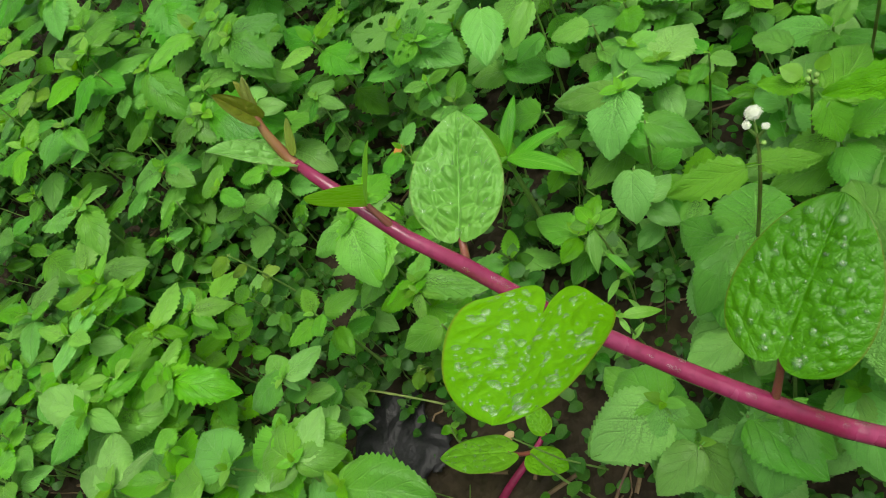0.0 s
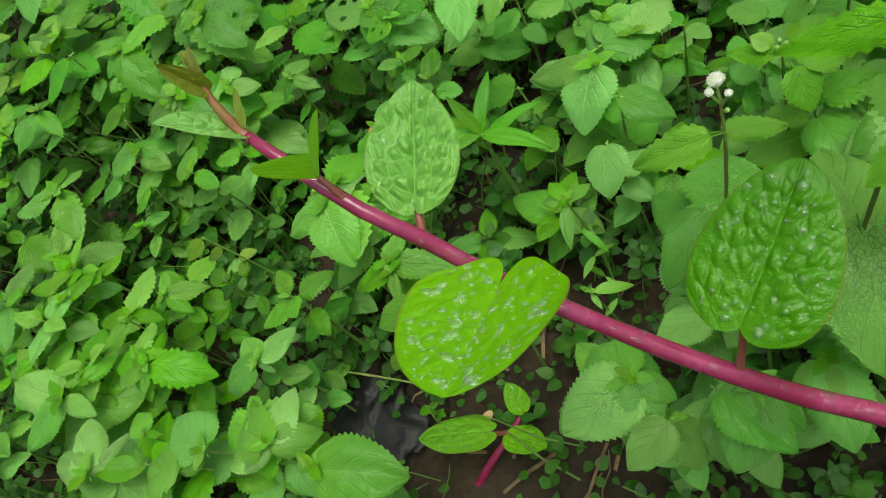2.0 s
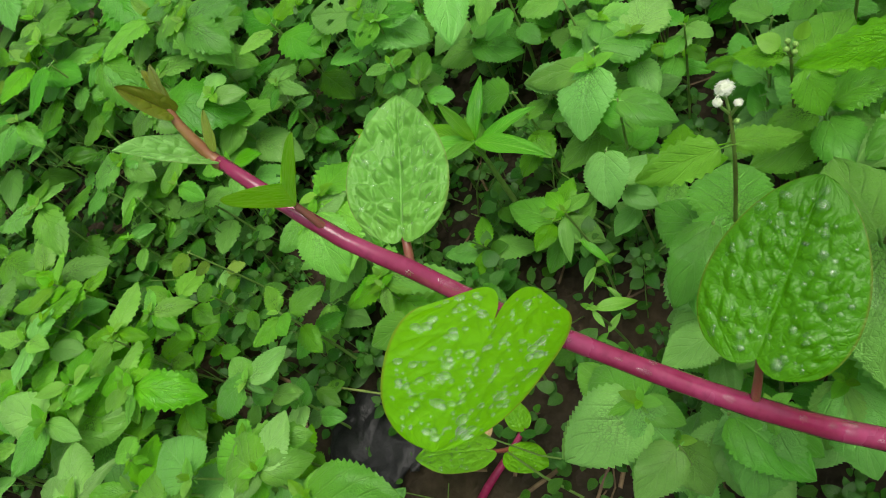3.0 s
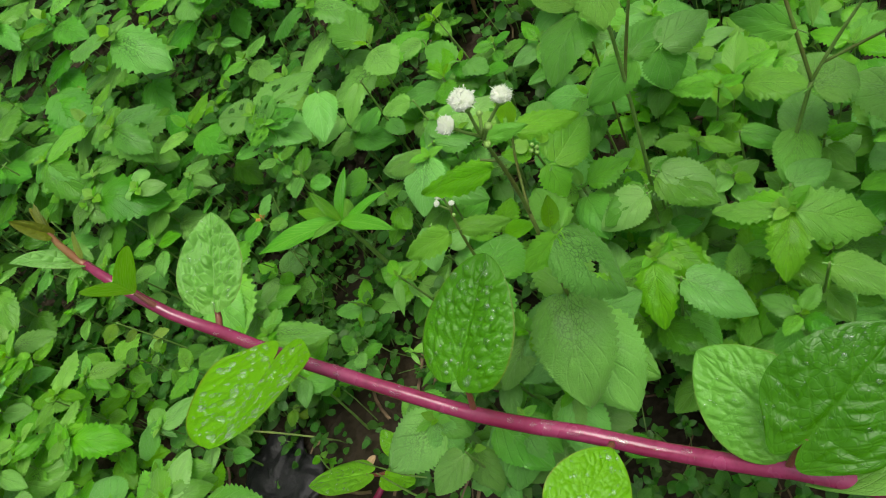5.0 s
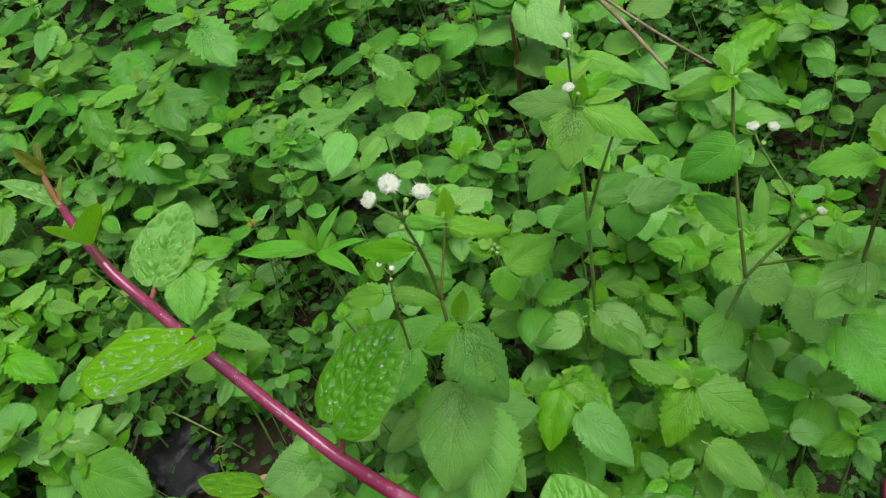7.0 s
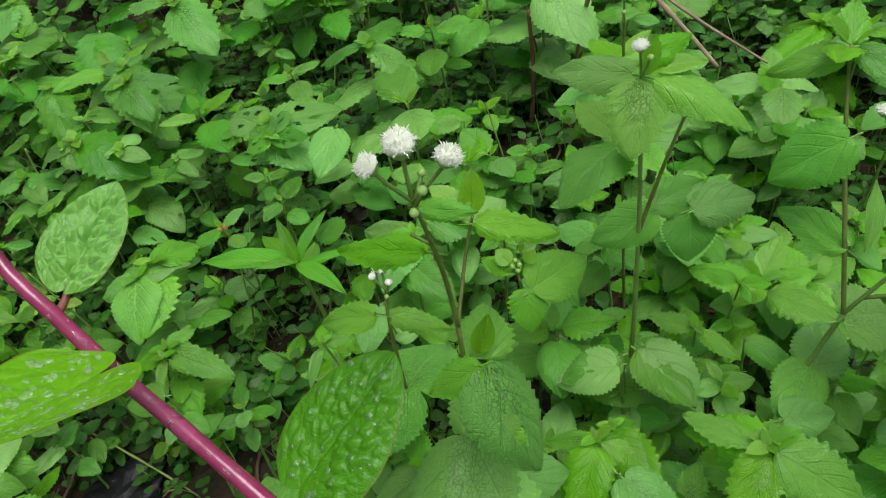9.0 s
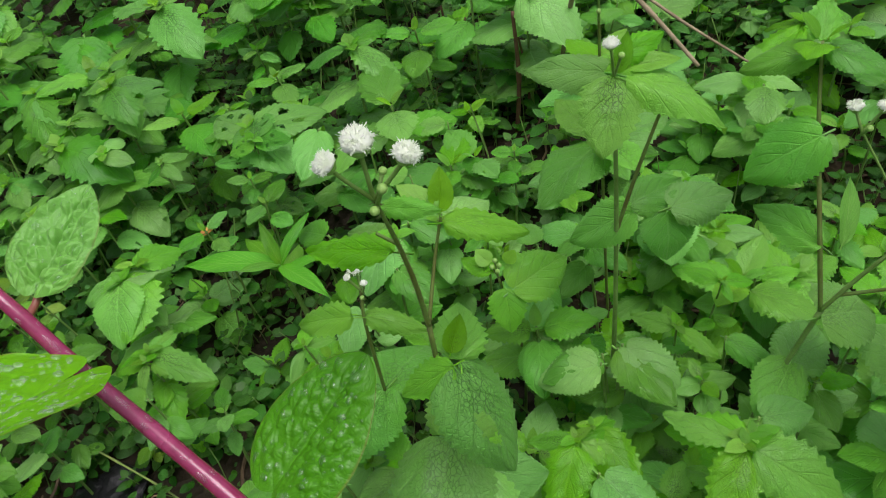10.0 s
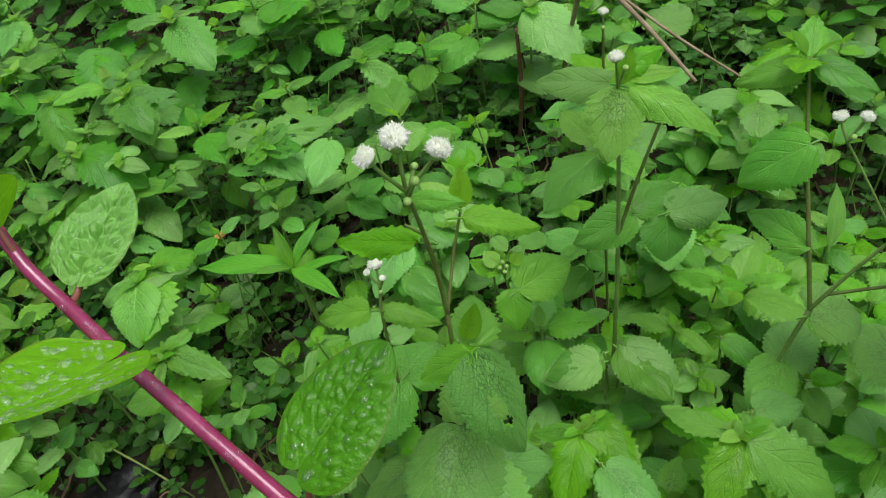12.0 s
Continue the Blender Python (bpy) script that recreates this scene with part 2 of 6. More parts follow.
def soil_material():
    m, nt, p, out = material("wet_soil")
    co = node(nt, "ShaderNodeTexCoord").outputs["Object"]
    big = node(nt, "ShaderNodeTexNoise", {0: co, 2: 7.0, 3: 6.0}).outputs[0]
    crumbs = node(nt, "ShaderNodeTexVoronoi", {0: co, 2: 120.0}).outputs[0]
    small = node(nt, "ShaderNodeTexNoise", {0: co, 2: 160.0, 3: 5.0}).outputs[0]
    col = blend(nt, ramp(nt, big, 0.35, 0.7), (0.026, 0.021, 0.012), (0.064, 0.046, 0.026))
    col = blend(nt, ramp(nt, small, 0.4, 0.75, 0.0, 0.5), col, (0.016, 0.013, 0.008))
    nt.links.new(col, p.inputs["Base Color"])
    nt.links.new(ramp(nt, big, 0.3, 0.7, 0.7, 0.95), p.inputs["Roughness"])
    p.inputs["Specular IOR Level"].default_value = 0.2
    h = calc(nt, "ADD", crumbs, calc(nt, "MULTIPLY", small, 0.8))
    nt.links.new(node(nt, "ShaderNodeBump", {0: 0.8, 1: 0.004, "Height": h}).outputs[0], p.inputs["Normal"])
    return m


def water_material(name, low, rough):
    m, nt, p, out = material(name)
    gloss = node(nt, "ShaderNodeBsdfGlossy", {"Color": (1, 1, 1, 1), "Roughness": rough})
    clear = node(nt, "ShaderNodeBsdfTransparent", {0: (0.98, 1.0, 0.97, 1)})
    mix = node(nt, "ShaderNodeMixShader", {0: ramp(nt, node(nt, "ShaderNodeFresnel", {0: 1.33}).outputs[0], 0.0, 0.5, low, 0.42), 1: clear.outputs[0], 2: gloss.outputs[0]})
    nt.links.new(mix.outputs[0], out.inputs[0])
    return m


def flower_material():
    """White threads that let light through."""
    m, nt, p, out = material("white_flower")
    co = node(nt, "ShaderNodeTexCoord").outputs["Object"]
    tone = node(nt, "ShaderNodeTexNoise", {0: co, 2: 700.0, 3: 3.0}).outputs[0]
    col = blend(nt, ramp(nt, tone, 0.3, 0.7), (0.87, 0.93, 0.76), (0.93, 0.96, 0.86))
    nt.links.new(col, p.inputs["Base Color"])
    p.inputs["Roughness"].default_value = 0.75
    p.inputs["Specular IOR Level"].default_value = 0.2
    tr = node(nt, "ShaderNodeBsdfTranslucent", {0: col})
    nt.links.new(node(nt, "ShaderNodeMixShader", {0: 0.42, 1: p.outputs[0], 2: tr.outputs[0]}).outputs[0], out.inputs[0])
    return m


M_FLOWER = flower_material()
M_SOIL, M_WATER, M_BEAD = soil_material(), water_material("water_drop", 0.06, 0.42), water_material("water_bead", 0.10, 0.60)


# ---- building helpers ----
def to_mesh(name, bm, mat, smooth=True):
    me = bpy.data.meshes.new(name)
    bm.to_mesh(me)
    bm.free()
    me.materials.append(mat)
    if smooth:
        me.polygons.foreach_set("use_smooth", [True] * len(me.polygons))
    return me


def part(name, me, parent, m=None, label=""):
    ob = new(name, me)
    ob.parent = parent
    if m is not None:
        ob.matrix_basis = m
    if label:
        ob["label"] = label
    return ob


def thing(name, at, label, category, group="", kind=""):
    ob = new(name)
    ob.empty_display_size = 0.01
    ob.location = at
    return tagged(ob, label, category, group, kind)


def ground_z(x, y):
    def step(a, b, t):
        t = min(1.0, max(0.0, (t - a) / (b - a)))
        return t * t * (3 - 2 * t)
    dip = -0.10 * step(0.14, 0.42, x) * (1 - step(0.02, 0.45, y)) * (1 - step(1.0, 2.0, x))
    near = 1.0 - step(1.5, 6.0, math.hypot(x, y))
    return dip + near * (0.012 * noise.noise(Vector((x * 6, y * 6, 0.3))) + 0.004 * noise.noise(Vector((x * 31, y * 31, 2.0)))) - 0.004


def tube(points, radii, sides=7, hairs=0, hair=0.0, seed=1, knots=0.0):
    """A bmesh tube through points, with a smooth path and a tapering radius; hairs stand off it."""
    bm = bmesh.new()
    rng = random.Random(seed)
    pts = [Vector(p) for p in points]
    path, rad = [], []
    n = len(pts)
    per = max(2, 14 // max(1, n - 1) + 2)
    for i in range(n - 1):
        a, b = pts[i], pts[i + 1]
        ta = (pts[min(i + 1, n - 1)] - pts[max(i - 1, 0)]) * 0.5
        tb = (pts[min(i + 2, n - 1)] - pts[i]) * 0.5
        for k in range(per):
            s = k / per
            h1, h2, h3, h4 = 2 * s**3 - 3 * s**2 + 1, s**3 - 2 * s**2 + s, -2 * s**3 + 3 * s**2, s**3 - s**2
            path.append(a * h1 + ta * h2 + b * h3 + tb * h4)
            rad.append((radii[i] * (1 - s) + radii[i + 1] * s) * (1 + (knots if k == 0 and i else 0)))
    path.append(pts[-1])
    rad.append(radii[-1])
    rings = []
    side = Vector((0.31, 0.17, 0.94))
    for i, c in enumerate(path):
        d = (path[min(i + 1, len(path) - 1)] - path[max(i - 1, 0)]).normalized()
        e = d.cross(side)
        if e.length < 1e-3:
            e = d.cross(Vector((1, 0, 0)))
        e.normalize()
        side = e.cross(d).normalized()
        rings.append([bm.verts.new(c + (e * math.cos(2 * math.pi * k / sides) + side * math.sin(2 * math.pi * k / sides)) * rad[i]) for k in range(sides)])
    for r0, r1 in zip(rings, rings[1:]):
        for k in range(sides):
            bm.faces.new((r0[k], r0[(k + 1) % sides], r1[(k + 1) % sides], r1[k]))
    bm.faces.new(list(reversed(rings[0])))
    bm.faces.new(rings[-1])
    for _ in range(hairs):
        i = rng.randrange(1, len(path))
        f = rng.random()
        c = path[i - 1].lerp(path[i], f)
        d = Vector((rng.gauss(0, 1), rng.gauss(0, 1), rng.gauss(0, 1))).normalized()
        t = (path[i] - path[i - 1]).normalized()
        d = (d - t * d.dot(t)).normalized()
        w = t.cross(d) * hair * 0.05
        r = rad[i] * 0.9
        bm.faces.new((bm.verts.new(c + d * r + w), bm.verts.new(c + d * r - w), bm.verts.new(c + d * (r + hair * rng.uniform(0.6, 1.2)) + t * hair * 0.25)))
    return bm


class Shape:
    """Numbers that give one blade of unit length: half width, where it is widest, teeth, fold, droop, lobes, puffing."""

    def __init__(self, w, a=0.6, b=0.9, teeth=0, tooth=0.0, fold=0.25, droop=0.12, curl=0.15, lobe=0.0, quilt=0.0, rib=0.010, wave=0.02, rows=20, cols=8, stalk=0.18, seed=0, cell=7.0, veins=7.0, slant=0.30, lobe_at=0.65):
        self.w, self.a, self.b, self.teeth, self.tooth = w, a, b, teeth, tooth
        self.fold, self.droop, self.curl, self.lobe, self.quilt = fold, droop, curl, lobe, quilt
        self.rib, self.wave, self.rows, self.cols, self.stalk, self.seed, self.cell = rib, wave, rows, cols, stalk, seed, cell
        self.veins, self.slant, self.lobe_at = veins, slant, lobe_at
        peak = a / (a + b)
        self.norm = peak**a * (1 - peak) ** b

    def at(self, u, v):
        """The blade at u (-1 to 1 across) and v (0 to 1 along)."""
        s = self
        au = abs(u)
        if s.lobe:
            w = s.w * ((v + 0.07) / 1.07) ** s.a * max(1 - v, 0.0) ** s.b / s.norm
        else:
            w = s.w * max(v, 0.0) ** s.a * max(1 - v, 0.0) ** s.b / s.norm
        saw = (v * s.teeth) % 1.0 if s.teeth else 0.0
        edge = au**6
        cut = s.tooth * (0.5 + 0.5 * math.cos(2 * math.pi * min(1.0, saw * 1.15))) ** 1.5 if s.teeth and 0.03 < v < 0.97 else 0.0
        x = u * w * (1 - edge * cut)
        y = v - s.lobe * math.sin(math.pi * au**s.lobe_at) * (1 - v) ** 3
        nz = noise.noise(Vector((u * 1.7 + s.seed * 3.1, v * 2.3, s.seed * 1.7)))
        z = s.fold * au * w - s.droop * v * v - s.curl * au * au * w + s.wave * nz * (0.3 + au)
        if s.rib:
            ph = 0.05 * noise.noise(Vector((u * 2.5, v * 4.0, s.seed * 0.9)))
            z += s.rib * (0.75 + nz) * abs(math.sin(math.pi * (v - s.slant * au**0.85 + ph) * s.veins)) ** 0.6
            z += 0.5 * s.rib * noise.noise(Vector((u * 5.0, v * 9.0, s.seed * 2.9))) * min(1.0, au * 4) * (1 - edge)
        if s.quilt:
            d = noise.voronoi(Vector((u * w * s.cell, (v - 0.35 * au * s.w) * s.cell, s.seed * 2.3)))[0]
            z += s.quilt * min(1.0, 1.7 * (d[1] - d[0])) ** 0.75 * (1 - au**8) * min(1.0, v * 8, (1 - v) * 5, au * 11 + 0.1)
        return Vector((x, y, z))


def blade_mesh(name, s, mat, holes=()):
    bm = bmesh.new()
    lay = bm.loops.layers.uv.new("UVMap")
    grid = []
    for j in range(s.rows + 1):
        v = j / s.rows
        grid.append([bm.verts.new(s.at(2 * i / s.cols - 1, v)) for i in range(s.cols + 1)])
    rng = random.Random(s.seed + 5)
    for j in range(s.rows):
        for i in range(s.cols):
            u0, v0 = (i + 0.5) / s.cols, (j + 0.5) / s.rows
            if any(((u0 - hx) / rx) ** 2 + ((v0 - hy) / ry) ** 2 < 1 + rng.uniform(-0.35, 0.35) for hx, hy, rx, ry in holes):
                continue
            f = bm.faces.new((grid[j][i], grid[j][i + 1], grid[j + 1][i + 1], grid[j + 1][i]))
            for lp, (a, b) in zip(f.loops, ((i, j), (i + 1, j), (i + 1, j + 1), (i, j + 1))):
                lp[lay].uv = (a / s.cols, b / s.rows)
    if s.stalk:
        r = 0.018
        ring0 = [bm.verts.new((r * math.cos(k * 2.094), -s.stalk, r * math.sin(k * 2.094) - s.stalk * 0.15)) for k in range(3)]
        ring1 = [bm.verts.new((r * math.cos(k * 2.094), 0.04, r * math.sin(k * 2.094) - 0.008)) for k in range(3)]
        for k in range(3):
            f = bm.faces.new((ring0[k], ring0[(k + 1) % 3], ring1[(k + 1) % 3], ring1[k]))
            for lp in f.loops:
                lp[lay].uv = (0.5, 0.1)
    bmesh.ops.remove_doubles(bm, verts=bm.verts, dist=0.0005)
    return to_mesh(name, bm, mat)


def frame_from(base, tip, facing, width=1.0, lift=1.0):
    """The matrix that lays a unit blade from base to tip with its face towards facing."""
    base, tip = Vector(base), Vector(tip)
    y = tip - base
    n = y.length
    y.normalize()
    z = Vector(facing)
    z = (z - y * z.dot(y)).normalized()
    x = y.cross(z)
    m = Matrix((x, y, z)).transposed().to_4x4()
    return Matrix.Translation(base) @ m @ Matrix.Diagonal((n * width, n, n * lift, 1))


def dome(bm, c, e, g, nrm, r, st):
    """One low drop at c, st times longer along e than across."""
    rings = []
    for h, q in ((-0.1, 1.0), (0.16, 0.88), (0.30, 0.52)):
        rings.append([bm.verts.new(c + (e * math.cos(k * 0.7854) * st + g * math.sin(k * 0.7854)) * r * q + nrm * r * h) for k in range(8)])
    top = bm.verts.new(c + nrm * r * 0.36)
    for a, b in zip(rings, rings[1:]):
        for k in range(8):
            bm.faces.new((a[k], a[(k + 1) % 8], b[(k + 1) % 8], b[k]))
    for k in range(8):
        bm.faces.new((rings[-1][k], rings[-1][(k + 1) % 8], top))


def drops_mesh(s, n, size, seed, scale, mat):
    """Water drops on a blade: low domes that lie on its surface."""
    rng = random.Random(seed)
    bm = bmesh.new()
    for _ in range(n):
        u, v = rng.uniform(-0.85, 0.85), rng.uniform(0.04, 0.93)
        c = s.at(u, v)
        du, dv = s.at(u + 0.03, v) - c, s.at(u, v + 0.02) - c
        nrm = du.cross(dv).normalized()
        e = du.normalized()
        g = nrm.cross(e)
        r = size * rng.choice((0.45, 0.5, 0.6, 0.7, 0.8, 1.0, 1.5)) * rng.uniform(0.8, 1.2) / scale
        st = rng.uniform(0.8, 1.35)
        dome(bm, c, e, g, nrm, r, st)
    return to_mesh("water_drops", bm, mat)


# ---- ground ----
def build_ground():
    bm = bmesh.new()
    radii = [0.02 * i for i in range(1, 70)] + [1.4 * 1.16**i for i in range(1, 37)]
    seg = 96
    cx, cy = 0.15, 0.25
    mid = bm.verts.new((cx, cy, ground_z(cx, cy)))
    prev = None
    for r in radii:
        ring = []
        for k in range(seg):
            x, y = cx + r * math.cos(2 * math.pi * k / seg), cy + r * math.sin(2 * math.pi * k / seg)
            ring.append(bm.verts.new((x, y, ground_z(x, y))))
        for k in range(seg):
            if prev is None:
                bm.faces.new((mid, ring[k], ring[(k + 1) % seg]))
            else:
                bm.faces.new((prev[k], ring[k], ring[(k + 1) % seg], prev[(k + 1) % seg]))
        prev = ring
    tagged(new("ground", to_mesh("ground", bm, M_SOIL)), "dark wet garden soil under the weeds", "ground", kind="structure")


build_ground()

# ---- leaf shapes shared by the weeds ----
def family(count, make, mat, name, holes=()):
    return [blade_mesh(name, make(i), mat, holes) for i in range(count)]


def weed_shape(i):
    return Shape(0.345 + 0.03 * (i % 3), 0.46, 0.82, 9, 0.16, 0.42 - 0.14 * (i % 2), 0.14 + 0.13 * (i % 3), 0.45, seed=i, rib=0.022, wave=0.07, rows=36, cols=8, veins=5.0, slant=0.48)


def broad_shape(i):
    return Shape(0.36 + 0.03 * (i % 3), 0.44, 0.82, 14, 0.10, 0.34 + 0.12 * (i % 2), 0.14 + 0.13 * (i % 3), 0.50, lobe=0.05, seed=i + 20, rib=0.024, rows=42, cols=10, wave=0.06, veins=4.6, slant=0.52)


def round_shape(i):
    return Shape(0.38 + 0.03 * (i % 2), 0.52, 0.74, 7, 0.14, 0.36, 0.12 + 0.10 * (i % 3), 0.40, seed=i + 40, rows=28, rib=0.022, wave=0.05, veins=5.0, slant=0.48)


def narrow_shape(i):
    return Shape(0.130 + 0.02 * (i % 2), 0.75, 1.0, 0, 0.0, 0.45, 0.16 + 0.08 * (i % 3), 0.2, seed=i + 60, rows=18, rib=0.008, stalk=0.06, wave=0.05)


def young_shape(i):
    return Shape(0.30, 0.58, 0.92, 8, 0.09, 0.45, 0.02 + 0.08 * (i % 2), 0.25, seed=i + 80, rows=24, cols=6, rib=0.014, stalk=0.10, veins=5.0, slant=0.48)


WEED = family(6, weed_shape, M_WEED, "weed_leaf")
VIVID = family(4, weed_shape, M_VIVID, "vivid_leaf")
BROAD = family(6, broad_shape, M_BROAD, "broad_leaf")
ROUND = family(5, round_shape, M_WEED, "round_leaf")
YELLOW = family(2, round_shape, M_YELLOW, "yellow_leaf")
NARROW = family(4, narrow_shape, M_NARROW, "narrow_leaf")
YOUNG = family(4, young_shape, M_YOUNG, "young_leaf")
EATEN = family(2, lambda i: Shape(0.42, 0.50, 0.80, 12, 0.13, 0.2, 0.12, 0.2, lobe=0.05, seed=i + 30, rows=34, cols=20, rib=0.014), M_WEED, "eaten_leaf", [(0.30, 0.45, 0.09, 0.07), (0.66, 0.60, 0.07, 0.10), (0.74, 0.33, 0.10, 0.05)])

LABELS = {
    "weeds": "young green weed with toothed oval leaves on dark soil",
    "vivid": "bright green weed with toothed leaves in crossed pairs",
    "broad": "green weed with broad crinkled toothed leaves",
    "small": "small low weed with round green leaves",
    "eaten": "green weed whose leaves are eaten full of holes",
    "yellow": "small weed with yellowing heart-shaped leaf",
    "narrow": "green weed with narrow smooth pale-veined leaves",
}


def aim(base, heading, rise, length, roll=0.0):
    """The matrix of a blade that leaves base towards heading, rising by some degrees."""
    h, e = radians(heading), radians(rise)
    y = Vector((math.cos(h) * math.cos(e), math.sin(h) * math.cos(e), math.sin(e)))
    up = Vector((-math.cos(h) * math.sin(e), -math.sin(h) * math.sin(e), math.cos(e)))
    up.rotate(Matrix.Rotation(radians(roll), 3, y))
    return frame_from(base, Vector(base) + y * length, up)


SPECS = {
    # meshes of the lower pairs, then for each pair from the top: length, rise, drop below the top; then young top?
    "weeds": (WEED, ((0.36, 42, 0.0), (0.80, 15, 0.08), (1.0, 2, 0.26), (0.95, -6, 0.75), (0.85, -12, 1.25))),
    "vivid": (VIVID, ((0.40, 42, 0.0), (0.82, 15, 0.08), (1.0, 2, 0.26), (0.95, -10, 0.80))),
    "broad": (BROAD, ((0.34, 40, 0.0), (0.76, 15, 0.08), (1.0, 2, 0.24), (0.95, -8, 0.70))),
    "small": (ROUND, ((0.35, 40, 0.0), (1.0, 12, 0.10), (0.95, -4, 0.50), (0.8, -10, 1.0))),
    "eaten": (EATEN, ((0.34, 42, 0.0), (0.75, 16, 0.10), (1.0, 2, 0.25), (0.95, -8, 0.60))),
    "yellow": (YELLOW, ((0.4, 30, 0.0), (1.0, -10, 0.15))),
    "narrow": (NARROW, ((0.5, 60, 0.0), (0.85, 30, 0.08), (1.0, 6, 0.25), (0.9, -10, 0.6))),
}
turn = random.Random(11)


class Heap:
    """Leaves and stems gathered from many plants, to be joined into one mesh."""

    def __init__(self):
        self.items = []

    def add(self, me, m):
        self.items.append((me, m))

    def join(self, name, label):
        verts, faces, uvs, slots, mats = [], [], [], [], []
        base = 0
        for me, m in self.items:
            n, k = len(me.vertices), len(me.loops)
            co, loop, start = np.empty(n * 3), np.empty(k, dtype=np.int32), np.empty(len(me.polygons), dtype=np.int32)
            me.vertices.foreach_get("co", co)
            me.loops.foreach_get("vertex_index", loop)
            me.polygons.foreach_get("loop_start", start)
            a = np.array(m)
            verts.append(co.reshape(-1, 3) @ a[:3, :3].T + a[:3, 3])
            faces.extend(tuple(f + base) for f in np.split(loop, start[1:]))
            uv = np.full(k * 2, 0.3)
            if me.uv_layers:
                me.uv_layers[0].data.foreach_get("uv", uv)
            uvs.append(uv)
            mat = me.materials[0]
            if mat not in mats:
                mats.append(mat)
            slots.extend([mats.index(mat)] * len(start))
            base += n
        me = bpy.data.meshes.new(name)
        me.from_pydata(np.concatenate(verts).tolist(), [], [tuple(int(i) for i in f) for f in faces])
        me.uv_layers.new(name="UVMap").data.foreach_set("uv", np.concatenate(uvs).astype(np.float32))
        me.polygons.foreach_set("use_smooth", [True] * len(faces))
        for mat in mats:
            me.materials.append(mat)
        me.polygons.foreach_set("material_index", slots)
        tagged(new(name, me), label, "undergrowth", kind="stuff")


def weed(x, y, top, heading, reach, kind, rng=turn, heap=None):
    """A weed whose growing tip is at (x, y, top); its largest leaves reach that far towards heading."""
    gx, gy = x + rng.uniform(-0.012, 0.012), y + rng.uniform(-0.012, 0.012)
    g = ground_z(gx, gy)
    top = max(top, g + 0.02)
    if heap is None:
        ob = thing("weed", (gx, gy, g), LABELS[kind], "weed", "weeds in the bed")
    at = Matrix.Translation((gx, gy, g))
    tip = Vector((x - gx, y - gy, top - g))
    meshes, pairs = SPECS[kind]
    reach = min(max(reach * (1.3 if kind == "small" else 1.2), 0.016), 0.056)
    r = 0.0007 + reach * 0.011
    bend = tip * 0.5 + Vector((rng.uniform(-0.006, 0.006), rng.uniform(-0.006, 0.006), 0))
    stem = to_mesh("stem", tube([(0, 0, -0.004), bend, tip], [r * 1.2, r, r * 0.7], 5), M_STEM)
    if heap is None:
        part("stem", stem, ob)
    else:
        heap.add(stem, at)
    count = len(pairs)
    big = 1 if kind == "small" else (1 if kind == "yellow" else 2)
    for k, (size, rise, drop) in enumerate(pairs):
        z = tip.z - drop * reach
        if z < 0.006:
            break
        base = bend.lerp(tip, (z - bend.z) / (tip.z - bend.z)) if z > bend.z else bend * (z / bend.z)
        turnto = heading + 90 * ((k - big) % 2) + rng.uniform(-5, 5)
        for side in (0, 180):
            length = reach * size * rng.uniform(0.86, 1.08)
            pool = YOUNG if (k == 0 or (k == 1 and kind == "vivid")) else meshes
            # upper pair from the brighter pool: shade on the lower pairs is coloured in
            if k == 1 and kind in ("weeds", "broad"):
                pool = VIVID
            if kind == "eaten" and k == 1:
                pool = BROAD
            me = pool[rng.randrange(len(pool))]
            h = turnto + side + rng.uniform(-5, 5)
            off = Vector((math.cos(radians(h)), math.sin(radians(h)), 0.25)) * length * (0.13 if k else 0.04)
            m = aim(base + off, h, rise + 6 + rng.uniform(-7, 7), length * 0.87, rng.uniform(-9, 9))
            if heap is None:
                part("leaf", me, ob, m)
            else:
                heap.add(me, at @ m)


def bare(x, y, top):
    """The patch of open soil where the low vine lies: taller weeds keep further off."""
    x, y = x - 0.26 + 0.3 * (top - 0.05), y + 0.065 + 0.3 * (top - 0.05)
    return -0.012 < 0.77 * x - 0.63 * y < 0.135 and -0.012 < 0.63 * x + 0.77 * y < 0.165


PLACED = []
POOLS = {"weeds": WEED, "vivid": VIVID, "broad": BROAD, "small": ROUND, "eaten": EATEN, "yellow": YELLOW, "narrow": NARROW}
HALF = {"weeds": 0.36, "vivid": 0.36, "broad": 0.41, "small": 0.415, "eaten": 0.42, "yellow": 0.415, "narrow": 0.165}
sway = random.Random(57)


